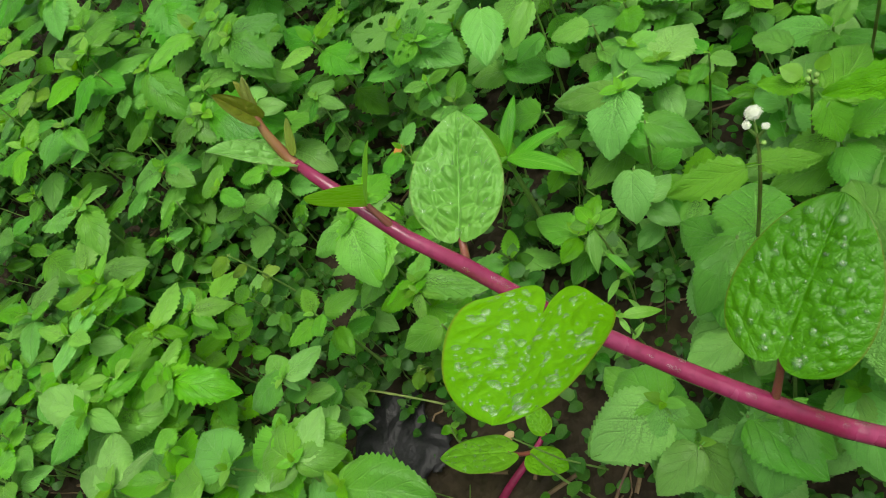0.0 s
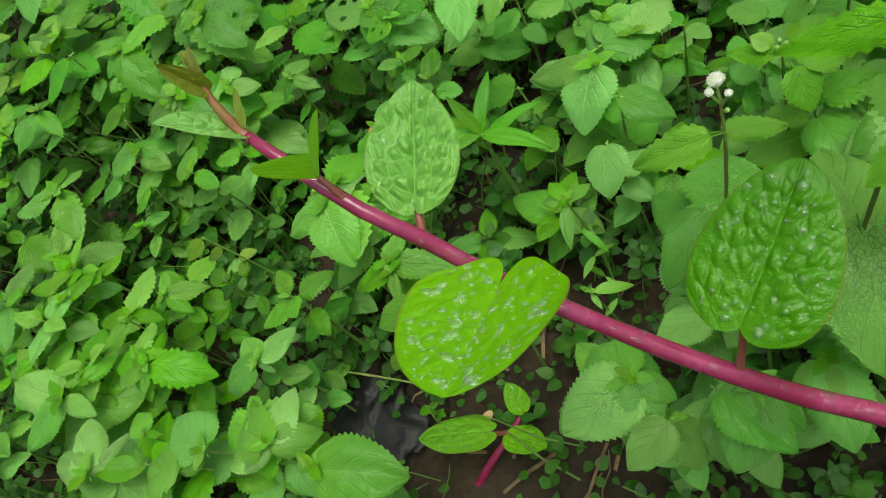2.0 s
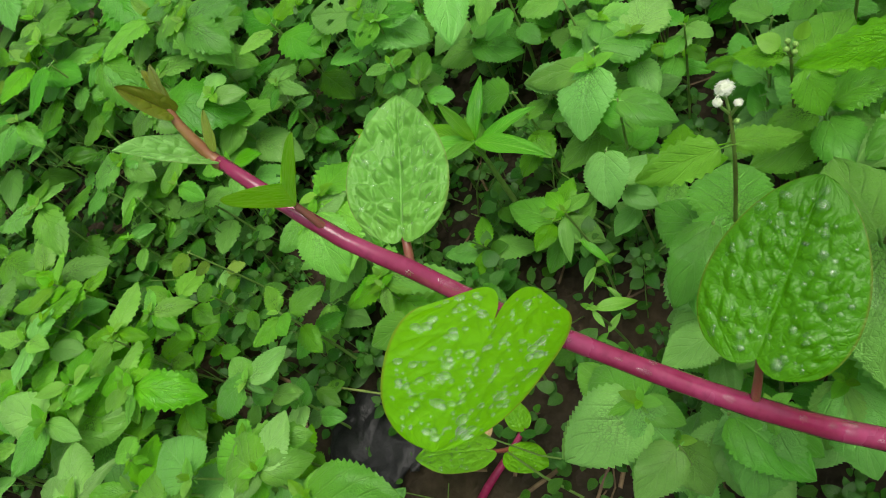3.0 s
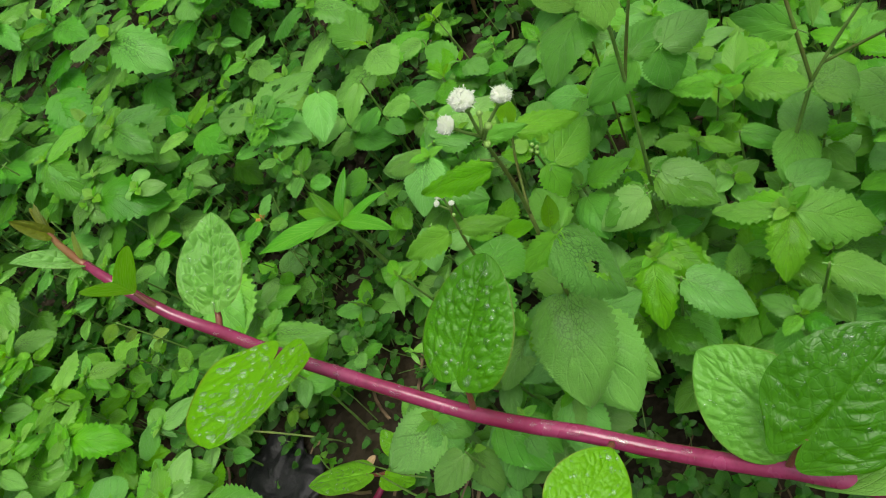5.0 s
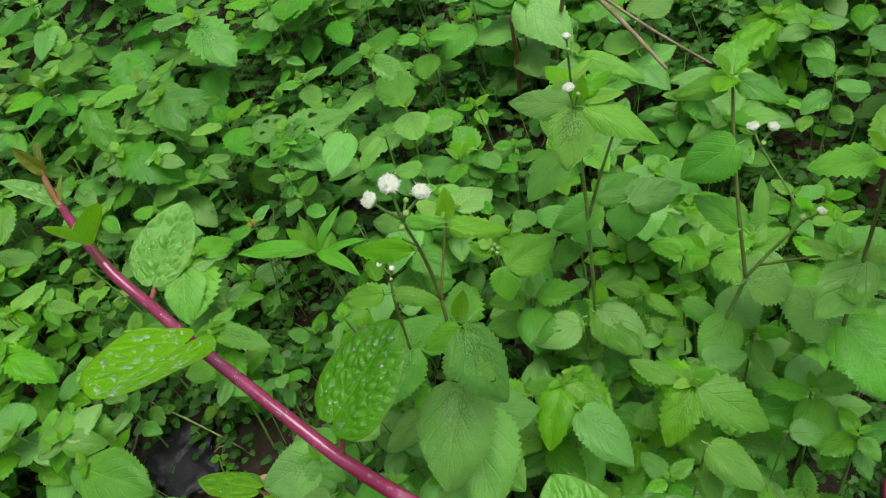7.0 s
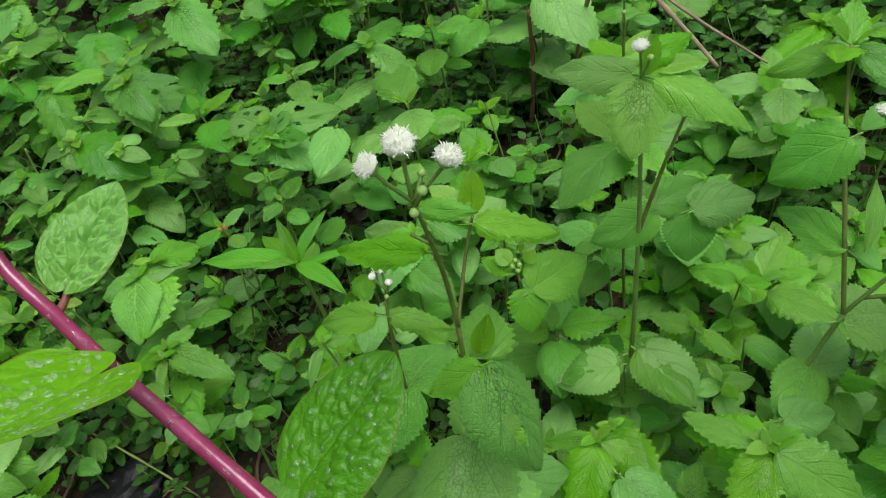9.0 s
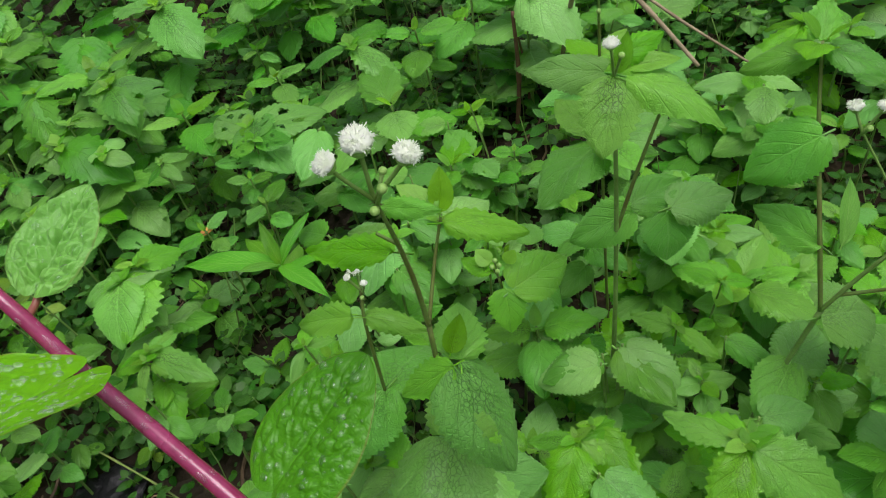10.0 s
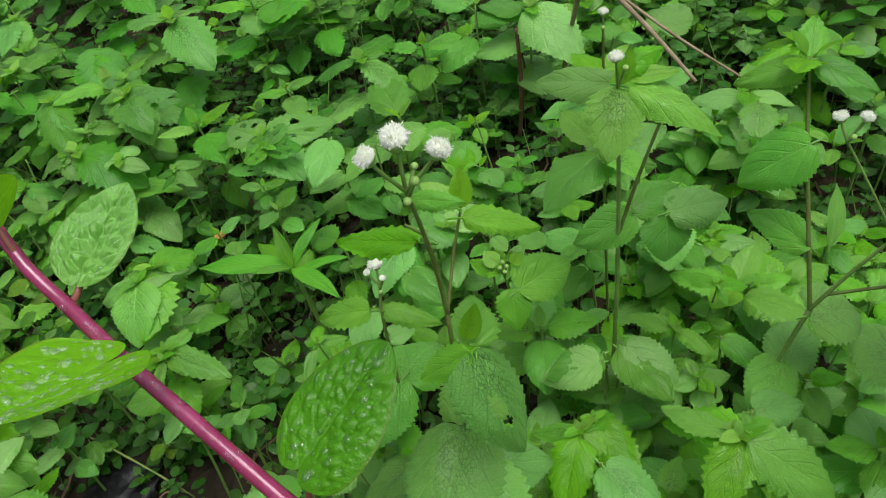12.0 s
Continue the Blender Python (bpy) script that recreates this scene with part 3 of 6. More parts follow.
def sprig(kind, at, leaves):
    """A weed with its crown at a given place and its own set of leaves: each one's tip from the crown, and its width by its length."""
    x, y, z = at
    gx, gy = x + sway.uniform(-0.010, 0.010), y + sway.uniform(-0.010, 0.010)
    g = ground_z(gx, gy)
    z = max(z, g + 0.02)
    ob = thing("weed", (gx, gy, g), LABELS[kind], "weed", "weeds in the bed")
    top = Vector((x - gx, y - gy, z - g))
    reach = sum(math.hypot(a, b) for a, b, c, w in leaves) / len(leaves)
    r = 0.0006 + reach * 0.010
    bend = top * 0.5 + Vector((sway.uniform(-0.006, 0.006), sway.uniform(-0.006, 0.006), 0))
    part("stem", to_mesh("stem", tube([(0, 0, -0.004), bend, top], [r * 1.2, r, r * 0.7], 5), M_STEM), ob)
    pool = POOLS[kind]
    for a, b, c, w in leaves:
        tip = Vector((a, b, c))
        base = top + tip * 0.07 - Vector((0, 0, 0.001))
        facing = Vector((sway.uniform(-0.22, 0.22), sway.uniform(-0.30, 0.14), 1.0))
        part("leaf", pool[sway.randrange(len(pool))], ob, frame_from(base, top + tip, facing, w / (2 * HALF[kind]) * 1.06))
        PLACED.append((x + a * 0.6, y + b * 0.6, reach))
    PLACED.append((x, y, reach))
    if len(leaves) > 1:
        h = math.degrees(math.atan2(leaves[0][1], leaves[0][0])) + 45
        for k in range(4):
            part("leaf", YOUNG[k], ob, aim(top + Vector((0, 0, 0.001)), h + 90 * k + sway.uniform(-15, 15), 36 - 16 * (k % 2) + sway.uniform(-8, 8), reach * (0.20 + 0.12 * (k % 2)), 0))
        # older pairs lower on the stem
        for k, (low, size) in enumerate(((0.78, 0.85), (0.55, 0.9), (0.36, 0.75))):
            for side in (0, 180):
                part("leaf", pool[sway.randrange(len(pool))], ob, aim(top * low, h + 90 * k + side + sway.uniform(-18, 18), sway.uniform(-10, 14), reach * size * sway.uniform(0.8, 1.1), sway.uniform(-14, 14)))
    else:
        # an older pair below the one large leaf
        a, b, c, w = leaves[0]
        h = math.degrees(math.atan2(b, a))
        for k in (60, 150, 240, 320):
            part("leaf", pool[sway.randrange(len(pool))], ob, aim(top * sway.uniform(0.5, 0.85), h + k + sway.uniform(-15, 15), sway.uniform(-8, 12), reach * sway.uniform(0.6, 0.8), 0))

# past y 0.42 no vivid sprigs: dimmer light there is put into leaf colour
sprig("weeds", (-0.127, 0.650, 0.127), [(-0.033, 0.061, -0.005, 0.5), (0.034, 0.061, -0.007, 0.6), (0.021, -0.005, -0.006, 0.5)])
sprig("weeds", (-0.129, 0.621, 0.125), [(-0.044, -0.012, -0.005, 0.55)])
sprig("weeds", (-0.043, 0.636, 0.132), [(-0.003, -0.058, -0.006, 0.75)])
sprig("weeds", (-0.019, 0.497, 0.146), [(-0.012, 0.050, -0.004, 0.8), (0.011, -0.037, -0.006, 0.65), (0.040, 0.007, -0.007, 0.7)])
sprig("weeds", (-0.089, 0.567, 0.128), [(0.015, 0.018, -0.002, 0.6), (-0.024, -0.000, -0.004, 0.6), (0.010, -0.037, -0.008, 0.6), (0.001, -0.054, -0.011, 0.6)])
sprig("weeds", (-0.059, 0.490, 0.131), [(-0.020, 0.002, -0.002, 0.6), (0.033, 0.018, -0.005, 0.7), (-0.004, 0.043, -0.006, 0.6)])
sprig("weeds", (-0.080, 0.474, 0.125), [(-0.024, 0.018, -0.003, 0.7), (0.012, -0.022, -0.005, 0.8), (-0.019, 0.001, -0.005, 0.7)])
sprig("weeds", (-0.177, 0.597, 0.119), [(-0.043, -0.002, -0.004, 0.4), (0.010, 0.019, -0.003, 0.4), (0.005, -0.031, -0.007, 0.5)])
sprig("weeds", (-0.227, 0.695, 0.123), [(0.038, 0.011, -0.004, 0.6)])
sprig("yellow", (-0.210, 0.747, 0.126), [(0.036, -0.013, -0.004, 0.5)])
sprig("small", (-0.117, 0.510, 0.116), [(-0.026, 0.043, -0.004, 0.6)])
sprig("weeds", (-0.127, 0.753, 0.136), [(-0.020, -0.041, -0.006, 0.7), (0.010, -0.036, -0.007, 0.6)])
sprig("weeds", (-0.124, 0.487, 0.104), [(-0.038, 0.025, -0.004, 0.6), (0.028, -0.011, -0.005, 0.65), (0.012, -0.028, -0.007, 0.7), (-0.007, 0.037, -0.007, 0.5)])
sprig("small", (-0.091, 0.402, 0.123), [(-0.002, 0.031, -0.003, 0.9), (0.009, -0.022, -0.004, 0.6)])
sprig("weeds", (-0.197, 0.513, 0.106), [(-0.045, 0.025, -0.005, 0.5), (0.012, -0.013, -0.004, 0.5), (0.019, 0.028, -0.006, 0.6), (-0.005, -0.046, -0.010, 0.65), (-0.021, 0.059, -0.010, 0.6)])
sprig("weeds", (-0.149, 0.488, 0.092), [(-0.031, 0.019, -0.003, 0.75)])
sprig("weeds", (-0.135, 0.471, 0.084), [(-0.028, 0.003, -0.003, 0.65)])
sprig("small", (-0.163, 0.463, 0.067), [(0.021, -0.000, -0.002, 0.7), (-0.025, 0.017, -0.004, 0.6)])
sprig("small", (-0.241, 0.502, 0.101), [(0.009, -0.035, -0.004, 1)])
sprig("yellow", (-0.111, 0.359, 0.113), [(-0.017, -0.005, -0.002, 0.8)])
sprig("vivid", (-0.224, 0.410, 0.107), [(0.031, 0.007, -0.003, 0.55), (-0.029, 0.022, -0.005, 0.5)])
sprig("vivid", (-0.180, 0.355, 0.108), [(0.025, 0.029, -0.004, 0.6), (-0.027, 0.018, -0.004, 0.5), (0.015, -0.016, -0.006, 0.5)])
sprig("vivid", (-0.154, 0.347, 0.107), [(0.004, 0.022, -0.002, 0.6), (0.009, -0.020, -0.004, 0.5), (0.026, -0.007, -0.006, 0.5), (-0.018, 0.011, -0.006, 0.5)])
sprig("vivid", (-0.239, 0.412, 0.108), [(-0.026, 0.024, -0.003, 0.6), (0.008, 0.009, -0.003, 0.6), (0.016, -0.008, -0.005, 0.5), (-0.012, -0.003, -0.006, 0.5)])
sprig("small", (-0.117, 0.330, 0.099), [(-0.007, 0.017, -0.002, 0.8)])
sprig("weeds", (-0.289, 0.477, 0.107), [(0.023, -0.020, -0.004, 0.55), (0.016, 0.015, -0.004, 0.6)])
sprig("vivid", (-0.182, 0.307, 0.112), [(-0.027, 0.023, -0.003, 0.75), (0.031, -0.029, -0.006, 0.55), (0.014, 0.028, -0.006, 0.42), (-0.017, -0.012, -0.007, 0.5)])
sprig("broad", (-0.242, 0.332, 0.113), [(-0.041, 0.056, -0.006, 0.5), (-0.048, -0.002, -0.006, 0.5), (0.013, -0.023, -0.006, 0.6), (-0.025, 0.026, -0.007, 0.4)])
sprig("vivid", (-0.227, 0.333, 0.112), [(0.025, 0.005, -0.003, 0.5), (-0.010, 0.037, -0.005, 0.5)])
sprig("broad", (-0.239, 0.269, 0.116), [(0.004, 0.046, -0.004, 0.6), (0.030, 0.009, -0.005, 0.35), (-0.031, 0.040, -0.007, 0.5)])
sprig("vivid", (-0.198, 0.264, 0.115), [(-0.003, 0.022, -0.002, 0.8), (0.008, -0.005, -0.003, 0.6), (-0.011, 0.000, -0.004, 0.5)])
sprig("broad", (-0.166, 0.223, 0.121), [(-0.010, 0.037, -0.004, 0.95), (-0.030, 0.010, -0.004, 0.5)])
sprig("vivid", (-0.181, 0.228, 0.119), [(-0.036, 0.021, -0.004, 0.75)])
sprig("broad", (-0.129, 0.195, 0.128), [(0.025, 0.020, -0.003, 0.75), (-0.018, 0.034, -0.005, 0.75), (0.023, -0.011, -0.006, 0.7), (-0.023, 0.002, -0.007, 0.6)])
sprig("broad", (-0.114, 0.167, 0.129), [(0.035, -0.033, -0.005, 0.85), (0.018, 0.009, -0.003, 0.5)])
sprig("broad", (-0.117, 0.249, 0.117), [(-0.003, 0.025, -0.002, 0.7), (-0.032, 0.009, -0.005, 0.7), (0.027, 0.007, -0.006, 0.75), (0.003, -0.010, -0.006, 0.5)])
sprig("vivid", (-0.183, 0.351, 0.108), [(-0.030, -0.004, -0.003, 0.5), (0.009, 0.012, -0.003, 0.5)])
sprig("broad", (-0.069, 0.300, 0.050), [(-0.024, -0.022, -0.004, 0.5)])
sprig("small", (-0.112, 0.269, 0.035), [(0.006, -0.019, -0.003, 0.7)])
sprig("vivid", (-0.068, 0.200, 0.030), [(-0.008, 0.001, -0.001, 0.9), (0.006, 0.0, -0.003, 0.9)])
sprig("yellow", (-0.062, 0.242, 0.035), [(-0.01, -0.008, -0.001, 0.9)])
sprig("broad", (-0.026, 0.207, 0.118), [(-0.025, 0.007, -0.003, 0.85)])
sprig("broad", (-0.032, 0.298, 0.125), [(-0.011, -0.038, -0.004, 0.8), (-0.033, 0.013, -0.005, 0.55), (0.031, 0.007, -0.006, 0.6)])
sprig("vivid", (-0.026, 0.237, 0.114), [(0.016, 0.023, -0.003, 0.5), (-0.026, 0.016, -0.004, 0.5), (-0.010, -0.015, -0.005, 0.45), (0.025, -0.019, -0.008, 0.35)])
sprig("weeds", (0.001, 0.421, 0.114), [(-0.017, 0.009, -0.002, 0.5), (0.019, 0.021, -0.004, 0.6), (0.012, -0.020, -0.006, 0.5), (-0.015, -0.007, -0.007, 0.5)])
sprig("broad", (-0.037, 0.446, 0.122), [(0.019, -0.012, -0.002, 0.8), (-0.008, 0.052, -0.006, 0.6)])
sprig("eaten", (0.074, 0.373, 0.136), [(0.024, -0.008, -0.003, 0.8), (-0.020, 0.002, -0.004, 0.8), (0.005, 0.049, -0.007, 0.7)])
sprig("weeds", (0.051, 0.427, 0.114), [(-0.020, 0.021, -0.003, 0.5), (-0.012, -0.010, -0.003, 0.5), (0.013, 0.024, -0.005, 0.5)])
sprig("broad", (0.118, 0.358, 0.136), [(-0.023, -0.035, -0.005, 0.75)])
sprig("small", (0.146, 0.343, 0.128), [(-0.029, -0.014, -0.003, 0.6)])
sprig("small", (0.162, 0.307, 0.111), [(-0.021, 0.019, -0.003, 0.7)])
sprig("broad", (0.145, 0.257, 0.119), [(0.042, -0.006, -0.004, 0.85)])
sprig("broad", (0.134, 0.245, 0.123), [(-0.032, -0.018, -0.004, 0.9), (-0.025, 0.037, -0.006, 0.5)])
sprig("broad", (0.126, 0.215, 0.129), [(0.013, -0.028, -0.003, 0.7)])
sprig("small", (0.201, 0.188, 0.132), [(0.000, 0.027, -0.003, 0.65)])
sprig("broad", (0.100, 0.193, 0.136), [(-0.019, -0.017, -0.003, 0.9)])
sprig("narrow", (0.065, 0.183, 0.136), [(-0.015, -0.018, -0.002, 0.4), (0.003, 0.021, -0.003, 0.5), (0.017, 0.002, -0.005, 0.45), (-0.008, 0.015, -0.006, 0.4)])
sprig("small", (0.097, 0.270, 0.122), [(-0.017, 0.021, -0.003, 0.85)])
sprig("broad", (0.023, 0.098, 0.143), [(-0.033, -0.001, -0.003, 0.7), (-0.000, 0.027, -0.004, 0.7), (0.013, -0.019, -0.005, 0.6), (0.013, 0.009, -0.006, 0.5)])
sprig("broad", (0.049, 0.066, 0.149), [(0.006, -0.034, -0.003, 0.8)])
sprig("broad", (0.028, 0.070, 0.144), [(-0.026, -0.003, -0.003, 0.8)])
sprig("broad", (0.090, 0.110, 0.185), [(-0.030, -0.011, -0.003, 0.6)])
sprig("broad", (0.067, 0.087, 0.160), [(-0.023, 0.007, -0.002, 0.85)])
sprig("narrow", (0.041, 0.134, 0.145), [(0.017, -0.009, -0.002, 0.4), (-0.001, -0.009, -0.003, 0.4)])
sprig("weeds", (-0.048, 0.758, 0.162), [(-0.050, 0.049, -0.005, 0.6), (0.040, 0.014, -0.006, 0.6), (-0.007, 0.069, -0.006, 0.6), (-0.000, -0.038, -0.010, 0.6)])
sprig("weeds", (0.028, 0.641, 0.131), [(-0.045, 0.053, -0.005, 0.65), (0.020, -0.067, -0.007, 0.65), (0.024, 0.051, -0.007, 0.6)])
sprig("weeds", (0.163, 0.613, 0.130), [(-0.057, -0.026, -0.006, 0.6)])
sprig("weeds", (0.167, 0.445, 0.135), [(-0.038, 0.034, -0.005, 0.5), (0.037, 0.053, -0.007, 0.6), (0.026, -0.042, -0.009, 0.6)])
sprig("small", (0.208, 0.358, 0.101), [(-0.026, 0.011, -0.003, 0.85)])
sprig("eaten", (0.072, 0.400, 0.129), [(-0.023, 0.041, -0.004, 0.7), (0.059, 0.003, -0.007, 0.6), (-0.016, -0.020, -0.006, 0.7), (0.019, -0.049, -0.011, 0.7)])
sprig("broad", (0.163, 0.249, 0.117), [(0.038, 0.014, -0.004, 0.8), (-0.010, 0.010, -0.003, 0.6)])
sprig("broad", (0.184, 0.180, 0.135), [(0.010, -0.032, -0.004, 0.7)])
sprig("broad", (0.317, 0.340, 0.125), [(0.033, -0.046, -0.006, 0.5), (-0.032, -0.008, -0.005, 0.5)])
sprig("broad", (0.317, 0.446, 0.127), [(-0.026, 0.055, -0.005, 0.6), (0.011, -0.065, -0.007, 0.7)])
sprig("vivid", (0.517, 0.350, 0.066), [(0.048, -0.026, -0.005, 0.5), (-0.015, 0.032, -0.005, 0.55), (-0.028, -0.024, -0.008, 0.5), (0.047, 0.031, -0.009, 0.6), (-0.068, -0.012, -0.010, 0.5)])
sprig("small", (0.397, 0.254, 0.115), [(-0.017, -0.026, -0.003, 1)])
sprig("small", (0.529, 0.254, 0.104), [(-0.006, -0.032, -0.004, 0.8)])
sprig("small", (0.553, 0.230, 0.107), [(0.002, -0.045, -0.005, 0.6)])
sprig("broad", (0.524, 0.105, 0.120), [(-0.022, 0.029, -0.004, 0.6), (-0.062, -0.014, -0.008, 0.6)])
sprig("broad", (0.398, -0.028, 0.130), [(-0.023, 0.007, -0.003, 0.6)])
sprig("vivid", (0.161, 0.068, 0.149), [(-0.021, -0.026, -0.003, 0.6), (0.020, 0.002, -0.003, 0.55), (-0.018, 0.011, -0.005, 0.5), (0.019, -0.017, -0.007, 0.5)])
sprig("vivid", (0.216, 0.033, 0.156), [(-0.024, -0.021, -0.003, 0.6), (0.023, -0.034, -0.006, 0.6), (0.024, 0.012, -0.005, 0.6), (-0.016, 0.032, -0.008, 0.55)])
sprig("broad", (0.162, 0.050, 0.150), [(0.012, -0.035, -0.004, 0.7)])
sprig("broad", (0.107, 0.067, 0.158), [(0.012, -0.043, -0.005, 0.75)])
sprig("broad", (0.206, 0.004, 0.153), [(0.013, -0.028, -0.003, 0.7)])
sprig("small", (0.242, -0.006, 0.149), [(0.015, -0.008, -0.002, 0.9)])
sprig("vivid", (0.233, 0.104, 0.136), [(-0.014, 0.019, -0.002, 0.6), (0.011, -0.021, -0.004, 0.5), (0.006, 0.019, -0.005, 0.5)])
sprig("broad", (0.190, 0.099, 0.143), [(-0.029, 0.008, -0.003, 0.8)])
sprig("broad", (0.204, 0.104, 0.142), [(0.009, -0.036, -0.004, 0.7)])
sprig("weeds", (-0.143, 0.829, 0.133), [(-0.058, -0.020, -0.006, 0.6)])
sprig("weeds", (-0.048, 0.624, 0.132), [(-0.011, -0.045, -0.005, 0.8)])
sprig("weeds", (-0.019, 0.528, 0.144), [(-0.019, 0.023, -0.003, 0.7), (0.007, -0.064, -0.008, 0.6), (0.011, 0.031, -0.006, 0.6)])
sprig("broad", (0.392, 0.373, 0.111), [(0.057, 0.040, -0.005, 0.6)])
sprig("vivid", (-0.022, 0.307, 0.125), [(0.029, 0.013, -0.003, 0.7), (-0.034, -0.006, -0.005, 0.55), (-0.016, -0.047, -0.009, 0.85)])
sprig("vivid", (-0.024, 0.243, 0.114), [(0.015, 0.017, -0.002, 0.6), (-0.026, 0.003, -0.004, 0.5), (0.033, -0.030, -0.008, 0.45)])
sprig("weeds", (-0.069, 0.473, 0.127), [(-0.039, 0.011, -0.004, 0.6), (0.044, -0.040, -0.008, 0.7), (-0.001, 0.044, -0.006, 0.6)])
sprig("broad", (0.303, 0.204, 0.112), [(-0.025, 0.017, -0.003, 0.7), (0.023, -0.024, -0.005, 0.7)])
sprig("broad", (0.284, 0.188, 0.115), [(-0.016, -0.027, -0.003, 1)])
sprig("broad", (0.193, 0.103, 0.143), [(-0.030, 0.002, -0.003, 0.75)])
sprig("broad", (0.201, 0.103, 0.142), [(0.010, -0.034, -0.004, 0.75)])
sprig("broad", (0.229, 0.042, 0.153), [(0.024, -0.005, -0.002, 0.75)])
sprig("vivid", (0.221, 0.035, 0.155), [(-0.026, -0.013, -0.003, 0.65), (-0.025, 0.025, -0.005, 0.5)])
sprig("vivid", (0.170, 0.071, 0.147), [(-0.025, -0.017, -0.003, 0.65), (0.009, 0.003, -0.002, 0.7), (0.009, -0.008, -0.004, 0.5), (0.006, -0.030, -0.008, 0.7)])
sprig("broad", (0.178, 0.167, 0.139), [(0.034, 0.005, -0.003, 0.7)])
sprig("broad", (0.249, 0.089, 0.136), [(0.014, -0.025, -0.003, 0.55)])
sprig("vivid", (0.303, 0.067, 0.126), [(0.023, 0.004, -0.002, 0.6), (-0.004, 0.020, -0.003, 0.6), (0.003, -0.016, -0.005, 0.6)])
sprig("vivid", (0.273, 0.124, 0.124), [(-0.010, 0.020, -0.002, 0.6), (0.019, -0.002, -0.003, 0.5), (-0.001, -0.011, -0.004, 0.5)])

sprig("broad", (0.029, 0.090, 0.150), [(-0.040, 0.005, -0.008, 0.80), (-0.005, 0.029, -0.004, 0.80), (0.007, -0.016, -0.006, 0.80), (-0.013, -0.021, -0.010, 0.75)])
sprig("broad", (0.061, 0.058, 0.150), [(-0.030, -0.017, -0.010, 0.85), (0.002, -0.023, -0.006, 0.70), (-0.024, 0.005, -0.006, 0.70)])
sprig("broad", (0.030, 0.076, 0.125), [(-0.025, 0.003, -0.006, 0.75), (-0.006, -0.023, -0.008, 0.75)])
sprig("broad", (0.085, 0.048, 0.150), [(-0.016, -0.029, -0.010, 0.75), (-0.022, -0.010, -0.008, 0.70)])
sprig("broad", (0.077, 0.105, 0.135), [(-0.026, -0.001, -0.006, 0.80), (0.006, 0.031, -0.004, 0.80)])
sprig("vivid", (-0.131, 0.218, 0.120), [(-0.001, 0.018, -0.002, 0.70), (0.030, -0.020, -0.004, 0.60), (-0.014, -0.030, -0.008, 0.70), (-0.031, 0.004, -0.006, 0.75)])
sprig("vivid", (-0.185, 0.318, 0.110), [(0.020, -0.031, -0.004, 0.60), (0.013, 0.026, -0.003, 0.60), (-0.025, 0.014, -0.004, 0.60), (-0.012, -0.024, -0.005, 0.55)])
sprig("broad", (0.159, 0.269, 0.120), [(0.023, -0.023, -0.004, 0.80), (-0.020, -0.015, -0.004, 0.70), (-0.001, -0.019, -0.006, 0.60)])
sprig("broad", (0.130, 0.254, 0.115), [(0.006, -0.023, -0.004, 0.70), (-0.022, 0.027, -0.004, 0.70), (-0.022, -0.011, -0.008, 0.70)])

WEEDS_A = [
    (0.026, 0.465, 0.121, 101, 0.040),
    (-0.084, 0.278, 0.107, -1, 0.022),
    (-0.291, 0.413, 0.103, -4, 0.017),
    (-0.123, 0.700, 0.123, -22, 0.033),
    (-0.222, 0.629, 0.111, 150, 0.040),
    (0.193, 0.317, 0.096, -35, 0.037),
    (0.400, 0.033, 0.119, -54, 0.018),
    (0.276, -0.017, 0.133, 171, 0.017),
    (-0.159, 0.862, 0.122, -174, 0.046),
    (0.191, 0.625, 0.121, -0, 0.028),
    (-0.145, 0.658, 0.118, 124, 0.055),
    (-0.221, 0.465, 0.094, 162, 0.038),
    (0.322, -0.001, 0.124, -46, 0.024),
    (0.183, 0.001, 0.143, -82, 0.016),
    (0.106, 0.644, 0.122, 84, 0.066),
    (-0.009, 0.752, 0.138, 111, 0.072),
]
WEEDS_B = [
    (-0.196, 0.784, 0.120, 12, 0.036),
    (-0.038, 0.567, 0.128, -81, 0.055),
]
SMALL_A = [
    (0.066, 0.328, 0.117, -139, 0.017),
    (0.022, 0.330, 0.113, -146, 0.017),
    (0.062, 0.351, 0.123, 167, 0.013),
    (0.187, 0.234, 0.111, 92, 0.013),
    (0.174, 0.375, 0.121, -96, 0.039),
    (0.329, 0.052, 0.116, -80, 0.019),
    (0.328, 0.022, 0.119, 141, 0.019),
    (0.360, 0.043, 0.119, -75, 0.018),
    (0.290, -0.047, 0.130, -77, 0.008),
    (0.307, -0.050, 0.128, 65, 0.015),
    (0.262, -0.057, 0.133, -60, 0.016),
    (0.014, 0.177, 0.120, -97, 0.013),
    (0.138, 0.636, 0.122, -112, 0.062),
    (0.468, 0.222, 0.103, -86, 0.022),
    (0.505, 0.166, 0.108, -31, 0.019),
    (0.287, 0.497, 0.118, 117, 0.054),
]
SMALL_B = [
    (0.223, 0.460, 0.121, -27, 0.030),
    (0.268, -0.081, 0.131, 15, 0.023),
    (0.193, 0.131, 0.134, 175, 0.014),
    (0.236, 0.302, 0.100, -29, 0.011),
    (0.211, 0.316, 0.097, 98, 0.026),
    (0.215, 0.297, 0.094, -66, 0.019),
]
